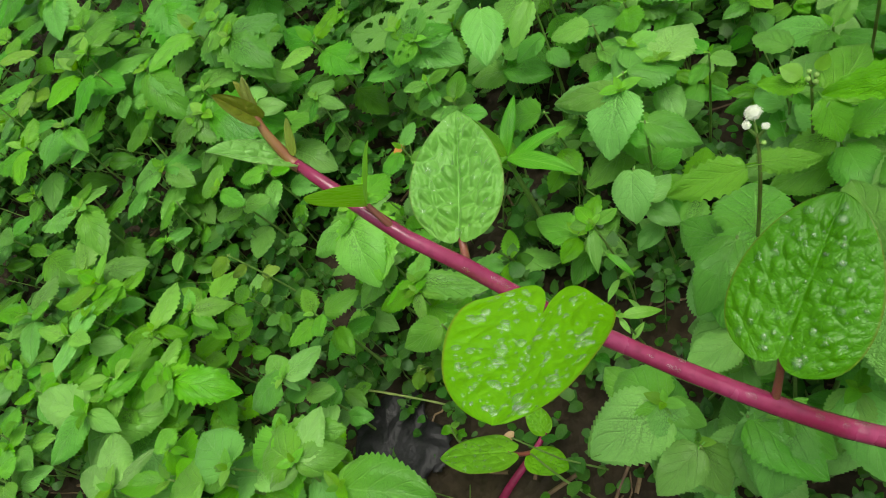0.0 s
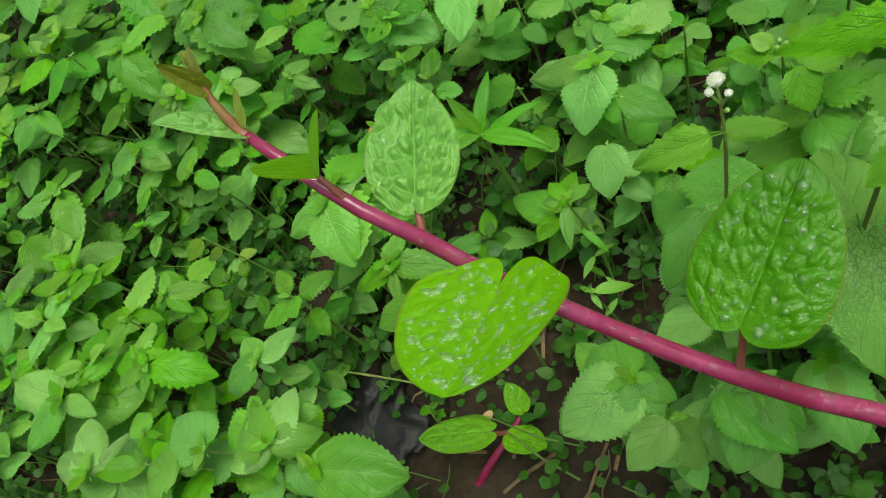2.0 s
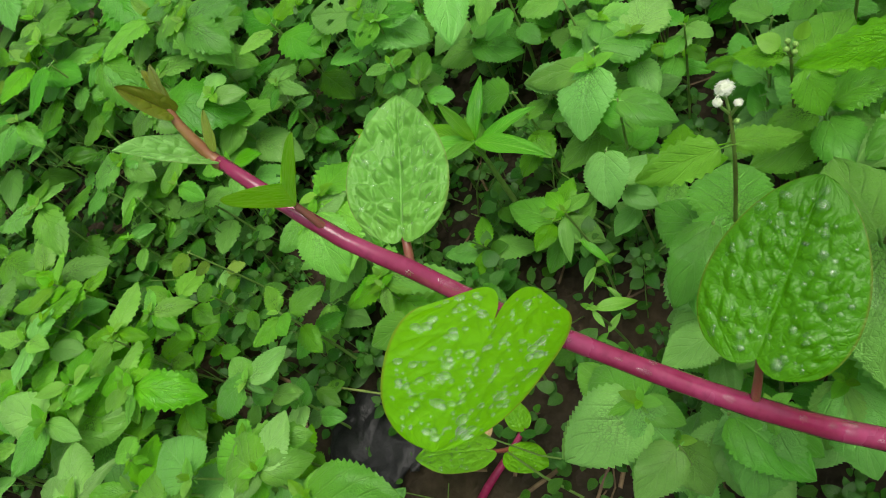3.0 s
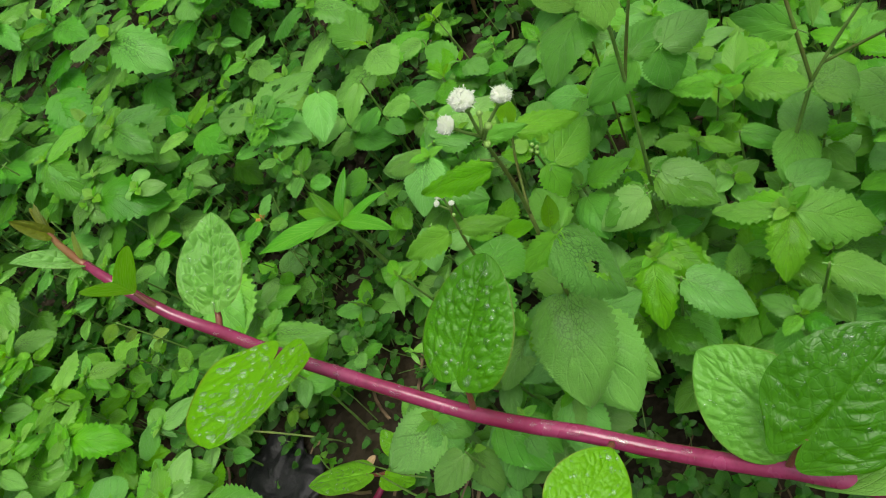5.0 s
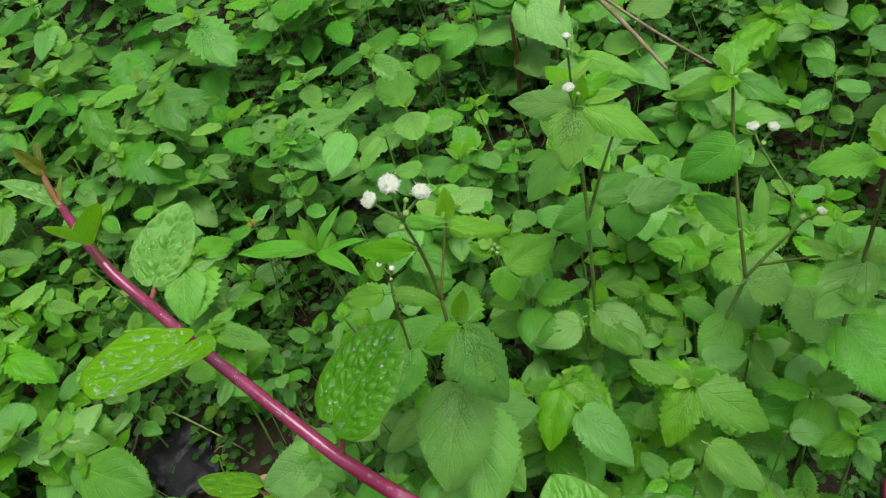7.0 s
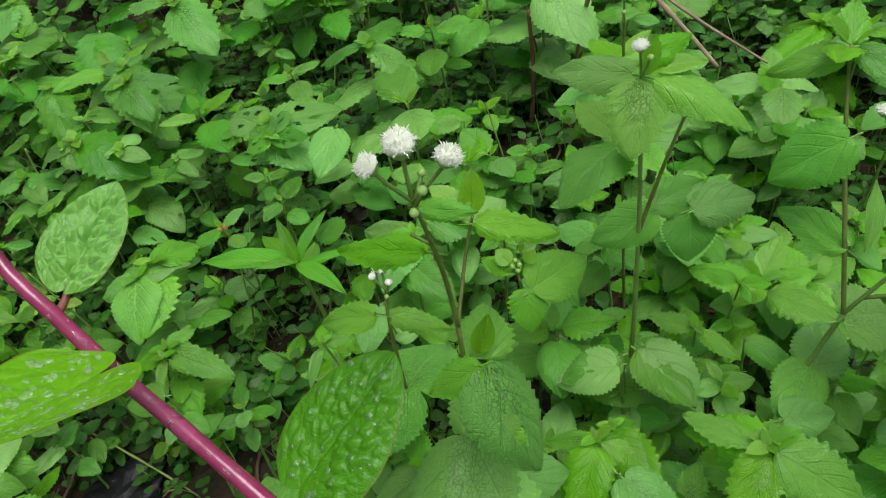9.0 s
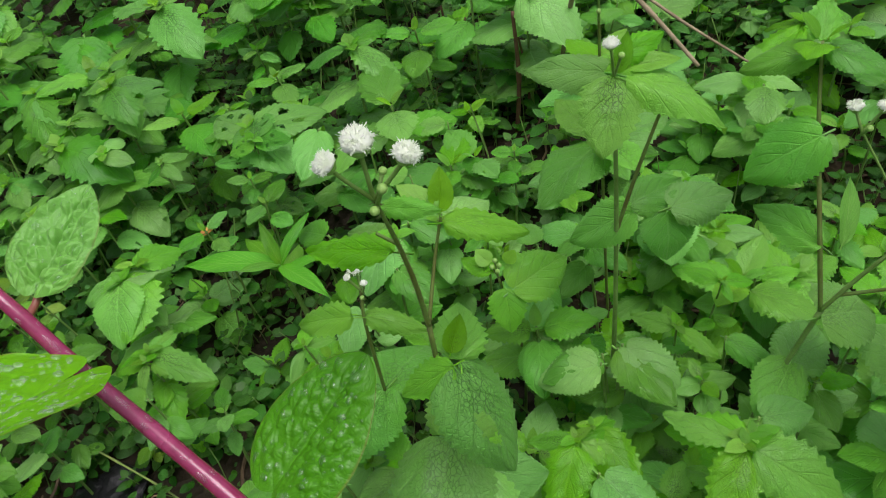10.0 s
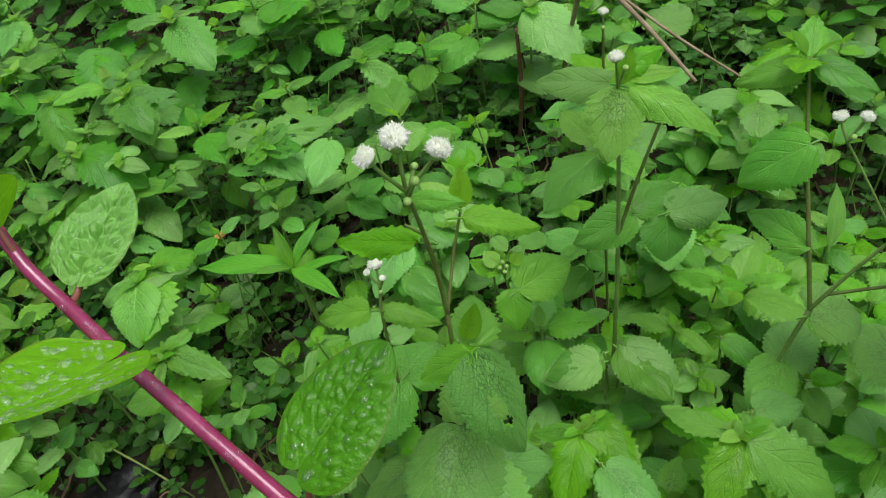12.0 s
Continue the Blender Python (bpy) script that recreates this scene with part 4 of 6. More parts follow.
BROAD_A = [
    (0.157, 0.649, 0.121, -130, 0.071),
    (0.231, 0.191, 0.119, -71, 0.027),
    (0.274, 0.013, 0.132, -114, 0.027),
    (0.175, 0.136, 0.136, 69, 0.030),
    (0.367, 0.017, 0.121, -53, 0.016),
    (0.092, 0.083, 0.161, -173, 0.023),
    (0.412, 0.282, 0.102, 142, 0.030),
    (0.593, 0.264, 0.096, -63, 0.027),
    (0.613, 0.210, 0.103, 17, 0.028),
    (0.227, 0.075, 0.136, 174, 0.013),
    (0.271, 0.055, 0.129, 76, 0.020),
    (0.517, 0.306, 0.087, -4, 0.030),
]
VIVID_A = [
    (0.297, 0.136, 0.100, 124, 0.034),
]
for bed, kind in ((WEEDS_A, "weeds"), (WEEDS_B, "weeds"), (SMALL_A, "small"), (SMALL_B, "small"), (BROAD_A, "broad"), (VIVID_A, "vivid")):
    for x, y, top, heading, reach in bed:
        if bare(x, y, top) and reach > 0.015:
            continue
        weed(x, y, top, heading, reach, kind)
        PLACED.append((x, y, reach))

# ---- the crimson climbing vine ----
def basella_shape(seed, w=0.40, quilt=0.05, lobe=0.14, fold=0.10, droop=0.05, curl=0.10, cell=7.0, a=0.42, b=0.70, wave=0.04, lobe_at=0.65, rib=0.0):
    return Shape(w, a, b, 0, 0, fold, droop, curl, lobe, quilt, rib=rib, wave=wave, rows=84, cols=72, stalk=0, seed=seed, cell=cell, veins=6.0, slant=0.45, lobe_at=lobe_at)


vine = thing("climbing_vine", (0.21, -0.13, ground_z(0.21, -0.13)), "crimson-stemmed climbing spinach vine with wet heart-shaped leaves", "vine")
V0 = Vector(vine.location)


def local(p, origin=V0):
    return Vector(p) - origin


stem_main = [(0.210, -0.130, -0.06), (0.170, -0.105, 0.11), (0.1275, -0.0545, 0.1750), (0.1154, -0.0370, 0.1725), (0.1022, -0.0175, 0.1690), (0.0888, 0.0025, 0.1695), (0.0750, 0.0230, 0.1750), (0.0622, 0.0370, 0.1860), (0.0490, 0.0515, 0.2040), (0.0347, 0.0735, 0.2175), (0.0222, 0.0925, 0.2340), (0.0125, 0.1060, 0.2510), (0.0025, 0.1215, 0.2745), (-0.0050, 0.1338, 0.2865), (-0.0117, 0.1525, 0.2990), (-0.0160, 0.1680, 0.3045)]
part("stem", to_mesh("stem", tube([local(p) for p in stem_main], [0.0044, 0.0042, 0.0039, 0.0038, 0.0037, 0.0037, 0.0036, 0.0035, 0.0033, 0.0031, 0.0029, 0.0027, 0.0025, 0.0023, 0.0021, 0.0018], 14, knots=0.04), M_VINE_STEM), vine)
beads = bmesh.new()
bead = random.Random(77)
for _ in range(34):
    i = bead.randrange(3, 12)
    a, b = local(stem_main[i]), local(stem_main[i + 1])
    p, e = a.lerp(b, bead.random()), (b - a).normalized()
    n = Vector((bead.uniform(-0.7, 0.7), bead.uniform(-0.9, 0.3), 1.0))
    n = (n - e * n.dot(e)).normalized()
    dome(beads, p + n * 0.0033, e, n.cross(e), n, bead.uniform(0.0004, 0.0012), bead.uniform(1.4, 4.0))
for i, f, lean in ((5, 0.35, -0.15), (6, 0.10, 0.05), (6, 0.75, -0.05), (7, 0.45, 0.10), (8, 0.30, -0.10)):
    a, b = local(stem_main[i]), local(stem_main[i + 1])
    e = (b - a).normalized()
    n = Vector((lean, -0.35, 1.0))
    n = (n - e * n.dot(e)).normalized()
    dome(beads, a.lerp(b, f) + n * 0.0033, e, n.cross(e), n, 0.0013, 1.8)
part("rain_beading", to_mesh("rain_beading", beads, M_WATER), vine)["kind"] = "stuff"
stem_tip = [(-0.0157, 0.1665, 0.3040), (-0.0168, 0.1703, 0.3060), (-0.0167, 0.1765, 0.3155), (-0.0148, 0.1800, 0.3210)]
part("growing_tip", to_mesh("growing_tip", tube([local(p) for p in stem_tip], [0.0019, 0.0018, 0.0013, 0.0008], 10), M_VINE_TIP), vine, label="reddish-brown growing tip")


def vine_leaf(shape, base, tip, facing, mat, joint=None, drops=0, size=0.0007, width=1.0, parent=vine, origin=V0, label="", petiole_mat=None, thick=0.0013):
    """A vine leaf as a part, with its petiole and water drops as pieces of it."""
    base, tip = local(base, origin), local(tip, origin)
    m = frame_from(base, tip, facing, width)
    ob = part("leaf", blade_mesh("leaf", shape, mat), parent, m, label)
    n = (tip - base).length
    if joint is not None:
        back = m.inverted()
        j = back @ local(joint, origin)
        e = back @ (base + (tip - base) * 0.05 - Vector(facing).normalized() * 0.0006)
        bow = (j + e) * 0.5 + Vector((0, 0, -0.03))
        part("petiole", to_mesh("petiole", tube([j, bow, e], [thick / n * 1.2, thick / n, thick / n * 0.8], 8), petiole_mat or M_PETIOLE), ob)
    if drops:
        part("rain_beading", drops_mesh(shape, drops, size, shape.seed + 3, n, M_BEAD if mat is M_VINE_SMOOTH else M_WATER), ob)["kind"] = "stuff"
    return ob


vine_leaf(basella_shape(1, w=0.346, quilt=0.072, lobe=0.055, fold=0.46, droop=-0.10, curl=0.21, a=0.55, b=0.81, cell=9.5, wave=0.02, lobe_at=0.60, rib=0.006), (0.0070, 0.1297, 0.2756), (0.0320, 0.1602, 0.2832), (0.007, -0.248, 0.969), M_VINE_PALE_SKYLIT, (0.0030, 0.1215, 0.2735), 70, 0.0008)
vine_leaf(basella_shape(2, w=0.536, quilt=0.016, lobe=0.28, a=0.20, b=0.486, fold=0.10, droop=-0.03, curl=-0.12, wave=0.03, cell=6.5, lobe_at=0.55), (0.0104, 0.0966, 0.2664), (-0.0183, 0.0716, 0.2861), (0.291, 0.363, 0.885), M_VINE_SMOOTH, (0.0122, 0.1055, 0.2520), 230, 0.0010, label="smooth yellow-green heart-shaped leaf dotted with rain")
vine_leaf(basella_shape(3, w=0.388, quilt=0.030, lobe=0.058, a=0.36, b=0.62, fold=0.30, droop=-0.03, curl=0.31, cell=11.0, wave=0.02, lobe_at=0.78, rib=0.005), (0.0550, 0.0553, 0.2288), (0.0984, 0.0727, 0.2492), (-0.380, -0.124, 0.916), M_VINE_LEAF, (0.0495, 0.0520, 0.2045), 90, 0.0011, label="large puckered heart-shaped leaf with rain drops")
vine_leaf(basella_shape(4, w=0.36, quilt=0.04, lobe=0.05, fold=0.4, droop=0.10), (-0.0168, 0.1695, 0.3043), (-0.0312, 0.1760, 0.3245), (-0.25, 0.20, 0.94), M_VINE_PALE_SKYLIT, (-0.0155, 0.1660, 0.3035), 6, 0.0005, width=0.62)
vine_leaf(basella_shape(5, w=0.50, quilt=0.012, lobe=0.04, fold=1.0, droop=0.05, a=0.5, b=0.6), (-0.0078, 0.1436, 0.2975), (-0.0043, 0.1330, 0.3180), (-0.17, 0.98, -0.05), M_VINE_YOUNG, (-0.0062, 0.1372, 0.2895), 0, label="small folded young leaf", thick=0.0011)
vine_leaf(basella_shape(6, w=0.19, quilt=0.02, lobe=0.02, fold=0.9), (-0.0155, 0.1780, 0.3180), (-0.0205, 0.1810, 0.3325), (0.2, -0.8, 0.5), M_VINE_BUD, None, 0, label="folded reddish-brown bud leaf")
vine_leaf(basella_shape(7, w=0.15, quilt=0.02, lobe=0.02, fold=0.9), (-0.0150, 0.1795, 0.3205), (-0.0112, 0.1850, 0.3285), (-0.3, -0.7, 0.6), M_VINE_BUD, None, 0, label="folded reddish-brown bud leaf")
vine_leaf(basella_shape(8, w=0.16, quilt=0.02, lobe=0.02, fold=0.9), (-0.0150, 0.1795, 0.3205), (-0.0138, 0.1870, 0.3275), (0.5, -0.7, 0.6), M_VINE_BUD, None, 0, label="folded reddish-brown bud leaf")
vine_leaf(basella_shape(9, w=0.14, quilt=0.01, lobe=0.0, fold=0.6), (-0.0150, 0.1690, 0.3070), (-0.0095, 0.1743, 0.3154), (-0.4, -0.7, 0.6), M_VINE_BUD, None, 0, label="small brown bract")
vine_leaf(basella_shape(10, w=0.45, quilt=0.03, lobe=0.18, fold=0.12, droop=0.12), (0.1260, -0.0440, 0.2000), (0.1725, -0.0465, 0.2230), (-0.15, -0.40, 0.88), M_VINE_DARK, (0.1190, -0.0430, 0.1790), 50, 0.0009, label="large dark green glossy leaf")
vine_leaf(basella_shape(11, w=0.42, quilt=0.03, lobe=0.10, cell=11.0), (0.1290, -0.0400, 0.1830), (0.1290, 0.0060, 0.1960), (-0.35, -0.35, 0.85), M_VINE_PALE_SKYLIT, (0.1170, -0.0390, 0.1770), 34, 0.0009, label="pale puckered leaf")
vine_leaf(basella_shape(12, w=0.46, quilt=0.02, lobe=0.16, cell=11.0), (0.0500, -0.0170, 0.2330), (0.0785, -0.0060, 0.2270), (0.0, -0.35, 0.9), M_VINE_SMOOTH, (0.0800, 0.0080, 0.1850), 40, 0.0009)

# a second vine lies across the soil on the low side
vine_low = thing("climbing_vine", (0.335, -0.030, ground_z(0.335, -0.03)), "low crimson vine shoot with big dark glossy leaves", "vine")
L0 = Vector(vine_low.location)
part("stem", to_mesh("stem", tube([local(p, L0) for p in ((0.325, -0.060, -0.085), (0.335, -0.030, -0.060), (0.350, -0.005, -0.045), (0.372, 0.010, -0.030))], [0.003, 0.003, 0.0026, 0.002], 10), M_VINE_STEM), vine_low)
vine_leaf(basella_shape(13, w=0.44, quilt=0.03, lobe=0.15), (0.3790, -0.0190, -0.0230), (0.4080, 0.0190, 0.0150), (-0.45, -0.35, 0.80), M_VINE_DARK, (0.3720, 0.0100, -0.030), 0, parent=vine_low, origin=L0, label="big dark glossy heart-shaped leaf")
vine_leaf(basella_shape(14, w=0.46, quilt=0.014, lobe=0.15), (0.2127, -0.1383, 0.1350), (0.2257, -0.0763, 0.1400), (0.1, -0.2, 0.95), M_VINE_PALE_SKYLIT, (0.300, -0.090, -0.02), 30, 0.0007, parent=vine_low, origin=L0, label="broad pale waxy leaf")
vine_leaf(basella_shape(17, w=0.50, quilt=0.03, lobe=0.15), (0.3404, -0.0926, 0.0000), (0.3470, -0.0400, 0.0200), (-0.1, -0.3, 0.95), M_VINE_DARK, (0.335, -0.030, -0.060), 0, parent=vine_low, origin=L0, width=1.15)
vine_leaf(basella_shape(18, w=0.44, quilt=0.03, lobe=0.13), (0.3286, -0.0518, 0.0000), (0.2893, -0.0312, 0.0100), (0.0, -0.3, 0.95), M_VINE_DARK, (0.335, -0.030, -0.060), 0, parent=vine_low, origin=L0)

# the small shoot close to the soil
shoot = thing("vine_shoot", (-0.0690, 0.1480, ground_z(-0.069, 0.148)), "small crimson vine shoot with three rain-dotted leaves", "vine")
S0 = Vector(shoot.location)
part("stem", to_mesh("stem", tube([local(p, S0) for p in ((-0.0789, 0.1529, -0.0040), (-0.0613, 0.1544, 0.0080), (-0.0373, 0.1580, 0.0160), (-0.0197, 0.1623, 0.0220))], [0.0030, 0.0027, 0.0022, 0.0012], 10), M_VINE_STEM), shoot)
vine_leaf(basella_shape(15, w=0.38, quilt=0.02, lobe=0.10, fold=0.12), (-0.0468, 0.1619, 0.0300), (-0.0818, 0.1855, 0.0400), (0.35, 0.55, 0.75), M_VINE_SMOOTH, (-0.0373, 0.1580, 0.0160), 60, 0.0009, parent=shoot, origin=S0, width=1.15)
vine_leaf(basella_shape(16, w=0.40, quilt=0.03, lobe=0.08), (-0.0390, 0.1540, 0.0260), (-0.0263, 0.1324, 0.0300), (0.3, 0.5, 0.8), M_VINE_SMOOTH, (-0.0373, 0.1580, 0.0160), 14, 0.0008, parent=shoot, origin=S0, width=1.1)
vine_leaf(basella_shape(18, w=0.36, quilt=0.03, lobe=0.08), (-0.0240, 0.1599, 0.0240), (-0.0208, 0.1763, 0.0340), (0.1, -0.3, 0.95), M_VINE_SMOOTH, (-0.0197, 0.1623, 0.0220), 10, 0.0007, parent=shoot, origin=S0)


# ---- flowering weeds ----
def fluff_mesh(r, count, seed):
    """A ragged white tuft: a lumpy dome of florets with fine bent threads that stand out of it in bunches."""
    rng = random.Random(seed)
    bm = bmesh.new()
    bmesh.ops.create_icosphere(bm, subdivisions=3, radius=r * 0.86, matrix=Matrix.Translation((0, 0, r * 0.10)) @ Matrix.Diagonal((1.08, 1.08, 0.62, 1)))
    for v in bm.verts:
        v.co *= 1 + 0.22 * noise.noise(v.co * (3.2 / r) + Vector((seed, 0, 0)))
    for f in bm.faces:
        f.smooth = True
    bunches = []
    for _ in range(26):
        a, h = rng.uniform(0, 2 * math.pi), rng.uniform(-0.25, 0.95)
        q = math.sqrt(max(0, 1 - h * h))
        bunches.append((Vector((math.cos(a) * q, math.sin(a) * q, h * 0.7)), rng.uniform(0.75, 1.25)))
    for _ in range(count):
        way, tall = bunches[rng.randrange(len(bunches))]
        d = (way + Vector((rng.gauss(0, 1), rng.gauss(0, 1), rng.gauss(0, 0.8))) * 0.22).normalized()
        c = Vector((d.x, d.y, d.z * 0.62)) * r * 0.62 + Vector((0, 0, r * 0.10))
        n = r * rng.uniform(0.22, 0.46) * tall
        side = d.cross(Vector((rng.gauss(0, 1), rng.gauss(0, 1), rng.gauss(0, 1)))).normalized() * r * 0.045
        bend = Vector((rng.gauss(0, 1), rng.gauss(0, 1), rng.gauss(-0.3, 1))) * r * 0.10
        rows = [(0.0, 1.0), (0.5, 0.9), (1.0, 0.55)]
        prev = None
        for t, w in rows:
            p = c + d * n * t + bend * t * t
            pair = (bm.verts.new(p + side * w), bm.verts.new(p - side * w))
            if prev:
                bm.faces.new((prev[0], prev[1], pair[1], pair[0]))
            prev = pair
    return to_mesh("flower_head", bm, M_FLOWER, smooth=False)


def cup_mesh(r):
    """The green cup under a flower head: a ribbed bowl of narrow bracts."""
    bm = bmesh.new()
    rows = []
    for h, q in ((-0.85, 0.12), (-0.7, 0.45), (-0.35, 0.66), (0.0, 0.70), (0.22, 0.66)):
        rows.append([bm.verts.new((math.cos(k * math.pi / 10) * r * q * (1 + (0.05 if k % 2 else -0.05)), math.sin(k * math.pi / 10) * r * q * (1 + (0.05 if k % 2 else -0.05)), r * h * (1.15 if k % 2 and h > 0 else 1))) for k in range(20)])
    for a, b in zip(rows, rows[1:]):
        for k in range(20):
            bm.faces.new((a[k], a[(k + 1) % 20], b[(k + 1) % 20], b[k]))
    bm.faces.new(list(reversed(rows[0])))
    return to_mesh("cup", bm, M_BUD)


def bud_mesh(r):
    bm = bmesh.new()
    bmesh.ops.create_uvsphere(bm, u_segments=14, v_segments=8, radius=r)
    for v in bm.verts:
        a = math.atan2(v.co.y, v.co.x)
        v.co *= 1 + 0.06 * math.cos(a * 7)
        v.co.z *= 0.95
    return to_mesh("bud", bm, M_BUD)


def flower(parent, origin, at, root, r, seed, lean=(0, 0, 1)):
    """A white head on its own thin stalk that rises from root."""
    at, root = local(at, origin), local(root, origin)
    d = ((at - root).normalized() + Vector(lean)).normalized()
    part("flower_stalk", to_mesh("flower_stalk", tube([root, root.lerp(at, 0.55) + Vector((0, 0, -0.0006)), at - d * r * 0.7], [0.0006, 0.0005, 0.0005], 6, 20, 0.0008, seed), M_STEM), parent)
    m = Matrix.Translation(at) @ d.to_track_quat("Z", "Y").to_matrix().to_4x4()
    head = part("flower_head", fluff_mesh(r * 0.90, 640, seed), parent, m, "white bristly flower head")
    part("cup", cup_mesh(r), head)


def bud(parent, origin, at, root, r):
    at, root = local(at, origin), local(root, origin)
    part("bud_stalk", to_mesh("bud_stalk", tube([root, root.lerp(at, 0.5), at], [0.0006, 0.0005, 0.0005], 5), M_STEM), parent)
    part("bud", bud_mesh(r), parent, Matrix.Translation(at), "round green flower bud")


def flowering(base, label):
    ob = thing("flowering_weed", (base[0], base[1], ground_z(base[0], base[1])), label, "weed", "flowering weeds")
    return ob, Vector(ob.location)


def stalk(parent, origin, points, radii, mat=None, hairs=120, seed=3, name="stem"):
    part(name, to_mesh(name, tube([local(p, origin) for p in points], radii, 8, hairs, 0.0016, seed), mat or M_STEM_BROWN), parent)


def blade(parent, origin, pool, index, base, tip, facing=(0, -0.2, 1), width=1.0):
    return part("leaf", pool[index % len(pool)], parent, frame_from(local(base, origin), local(tip, origin), facing, width))


def crown(parent, origin, at, heading, reach, pool, seed, rises=((0.45, 50), (0.8, 25), (1.0, 5))):
    """Crossed pairs of leaves round a growing tip."""
    rng = random.Random(seed)
    for k, (size, rise) in enumerate(rises):
        for side in (0, 180):
            h = heading + 90 * k + side + rng.uniform(-10, 10)
            src = YOUNG if k == 0 else pool
            b = local(at, origin) + Vector((math.cos(radians(h)), math.sin(radians(h)), 0)) * reach * 0.08 - Vector((0, 0, reach * 0.12 * k))
            part("leaf", src[rng.randrange(len(src))], parent, aim(b, h, rise + rng.uniform(-8, 8), reach * size, rng.uniform(-12, 12)))


HERO_EATEN = family(1, lambda i: Shape(0.40, 0.42, 0.80, 12, 0.12, 0.30, 0.35, 0.7, lobe=0.05, seed=33, rows=36, cols=26, rib=0.022, veins=5.0, slant=0.48), M_WEED, "eaten_leaf", [(0.60, 0.55, 0.10, 0.17)])
# the tallest, with three white heads
f1, o1 = flowering((0.112, 0.078), "tall hairy-stemmed weed topped by three white flower heads")
stalk(f1, o1, [(0.112, 0.078, -0.006), (0.1115, 0.070, 0.10), (0.1131, 0.0624, 0.194), (0.1172, 0.0598, 0.2681)], [0.0010, 0.0009, 0.0008, 0.0008], hairs=260)
stalk(f1, o1, [(0.1172, 0.0598, 0.2681), (0.1170, 0.0570, 0.2900), (0.1158, 0.0545, 0.3083), (0.1135, 0.0490, 0.3290)], [0.0008, 0.0007, 0.0006, 0.0004], hairs=160, seed=4)
stalk(f1, o1, [(0.1172, 0.0598, 0.2681), (0.1258, 0.0691, 0.2833), (0.1310, 0.0712, 0.2959)], [0.0006, 0.0005, 0.0004], hairs=120, seed=5)
stalk(f1, o1, [(0.1158, 0.0545, 0.3083), (0.1120, 0.0580, 0.3110)], [0.0005, 0.0004], hairs=30, seed=6)
flower(f1, o1, (0.1140, 0.0482, 0.3453), (0.1135, 0.0490, 0.3290), 0.0040, 1)
flower(f1, o1, (0.1065, 0.0474, 0.3437), (0.1135, 0.0490, 0.3290), 0.0030, 2, (-0.3, 0, 1))
flower(f1, o1, (0.1217, 0.0419, 0.3432), (0.1135, 0.0490, 0.3290), 0.0031, 3, (0.3, 0, 1))
bud(f1, o1, (0.1155, 0.0450, 0.3345), (0.1138, 0.0485, 0.3280), 0.0012)
bud(f1, o1, (0.1125, 0.0445, 0.3300), (0.1137, 0.0490, 0.3270), 0.0011)
bud(f1, o1, (0.1175, 0.0520, 0.3330), (0.1138, 0.0490, 0.3280), 0.0010)
blade(f1, o1, VIVID, 0, (0.1146, 0.0589, 0.3021), (0.0929, 0.0784, 0.2975), (-0.35, -0.10, 1), 0.58)
blade(f1, o1, VIVID, 1, (0.1305, 0.0695, 0.2943), (0.1527, 0.0616, 0.2903), (0.1, -0.3, 1), 0.62)
blade(f1, o1, VIVID, 2, (0.1307, 0.0711, 0.2983), (0.1210, 0.0808, 0.3003), (0.0, -0.5, 0.9), 0.66)
blade(f1, o1, VIVID, 3, (0.1147, 0.0543, 0.3216), (0.1257, 0.0458, 0.3226), (0.0, -0.6, 0.7), 0.62)
blade(f1, o1, VIVID, 0, (0.1199, 0.0543, 0.2529), (0.1020, 0.0560, 0.2469), (-0.1, -0.5, 0.8), 0.94)
blade(f1, o1, VIVID, 1, (0.1226, 0.0559, 0.2518), (0.1306, 0.0767, 0.2558), (0.0, -0.5, 0.85), 1.06)
blade(f1, o1, HERO_EATEN, 0, (0.1204, 0.0539, 0.2505), (0.1307, 0.0270, 0.2285), (0.3, -0.25, 0.9), 0.95)
blade(f1, o1, YOUNG, 0, (0.1310, 0.0712, 0.2965), (0.1350, 0.0780, 0.3060), (0.2, -0.6, 1))
blade(f1, o1, YOUNG, 1, (0.1300, 0.0720, 0.2965), (0.1230, 0.0800, 0.3040), (0.2, -0.6, 1))
blade(f1, o1, YOUNG, 2, (0.1205, 0.0575, 0.2550), (0.1270, 0.0620, 0.2650), (0.0, -0.8, 0.6))
blade(f1, o1, BROAD, 2, (0.1110, 0.0600, 0.2000), (0.0850, 0.0250, 0.1950), (-0.2, -0.4, 0.9), 1.0)
blade(f1, o1, BROAD, 3, (0.1150, 0.0650, 0.1950), (0.1350, 0.0980, 0.1900), (0.0, -0.3, 0.9), 1.0)
blade(f1, o1, BROAD, 1, (0.1120, 0.0620, 0.1700), (0.1000, 0.0180, 0.1620), (0.0, -0.3, 0.95), 1.1)
blade(f1, o1, BROAD, 4, (0.1120, 0.0640, 0.1650), (0.1450, 0.0560, 0.1600), (0.1, -0.3, 0.95), 1.0)
blade(f1, o1, BROAD, 0, (0.1100, 0.0650, 0.1600), (0.0700, 0.0720, 0.1550), (-0.1, -0.2, 0.95), 1.0)

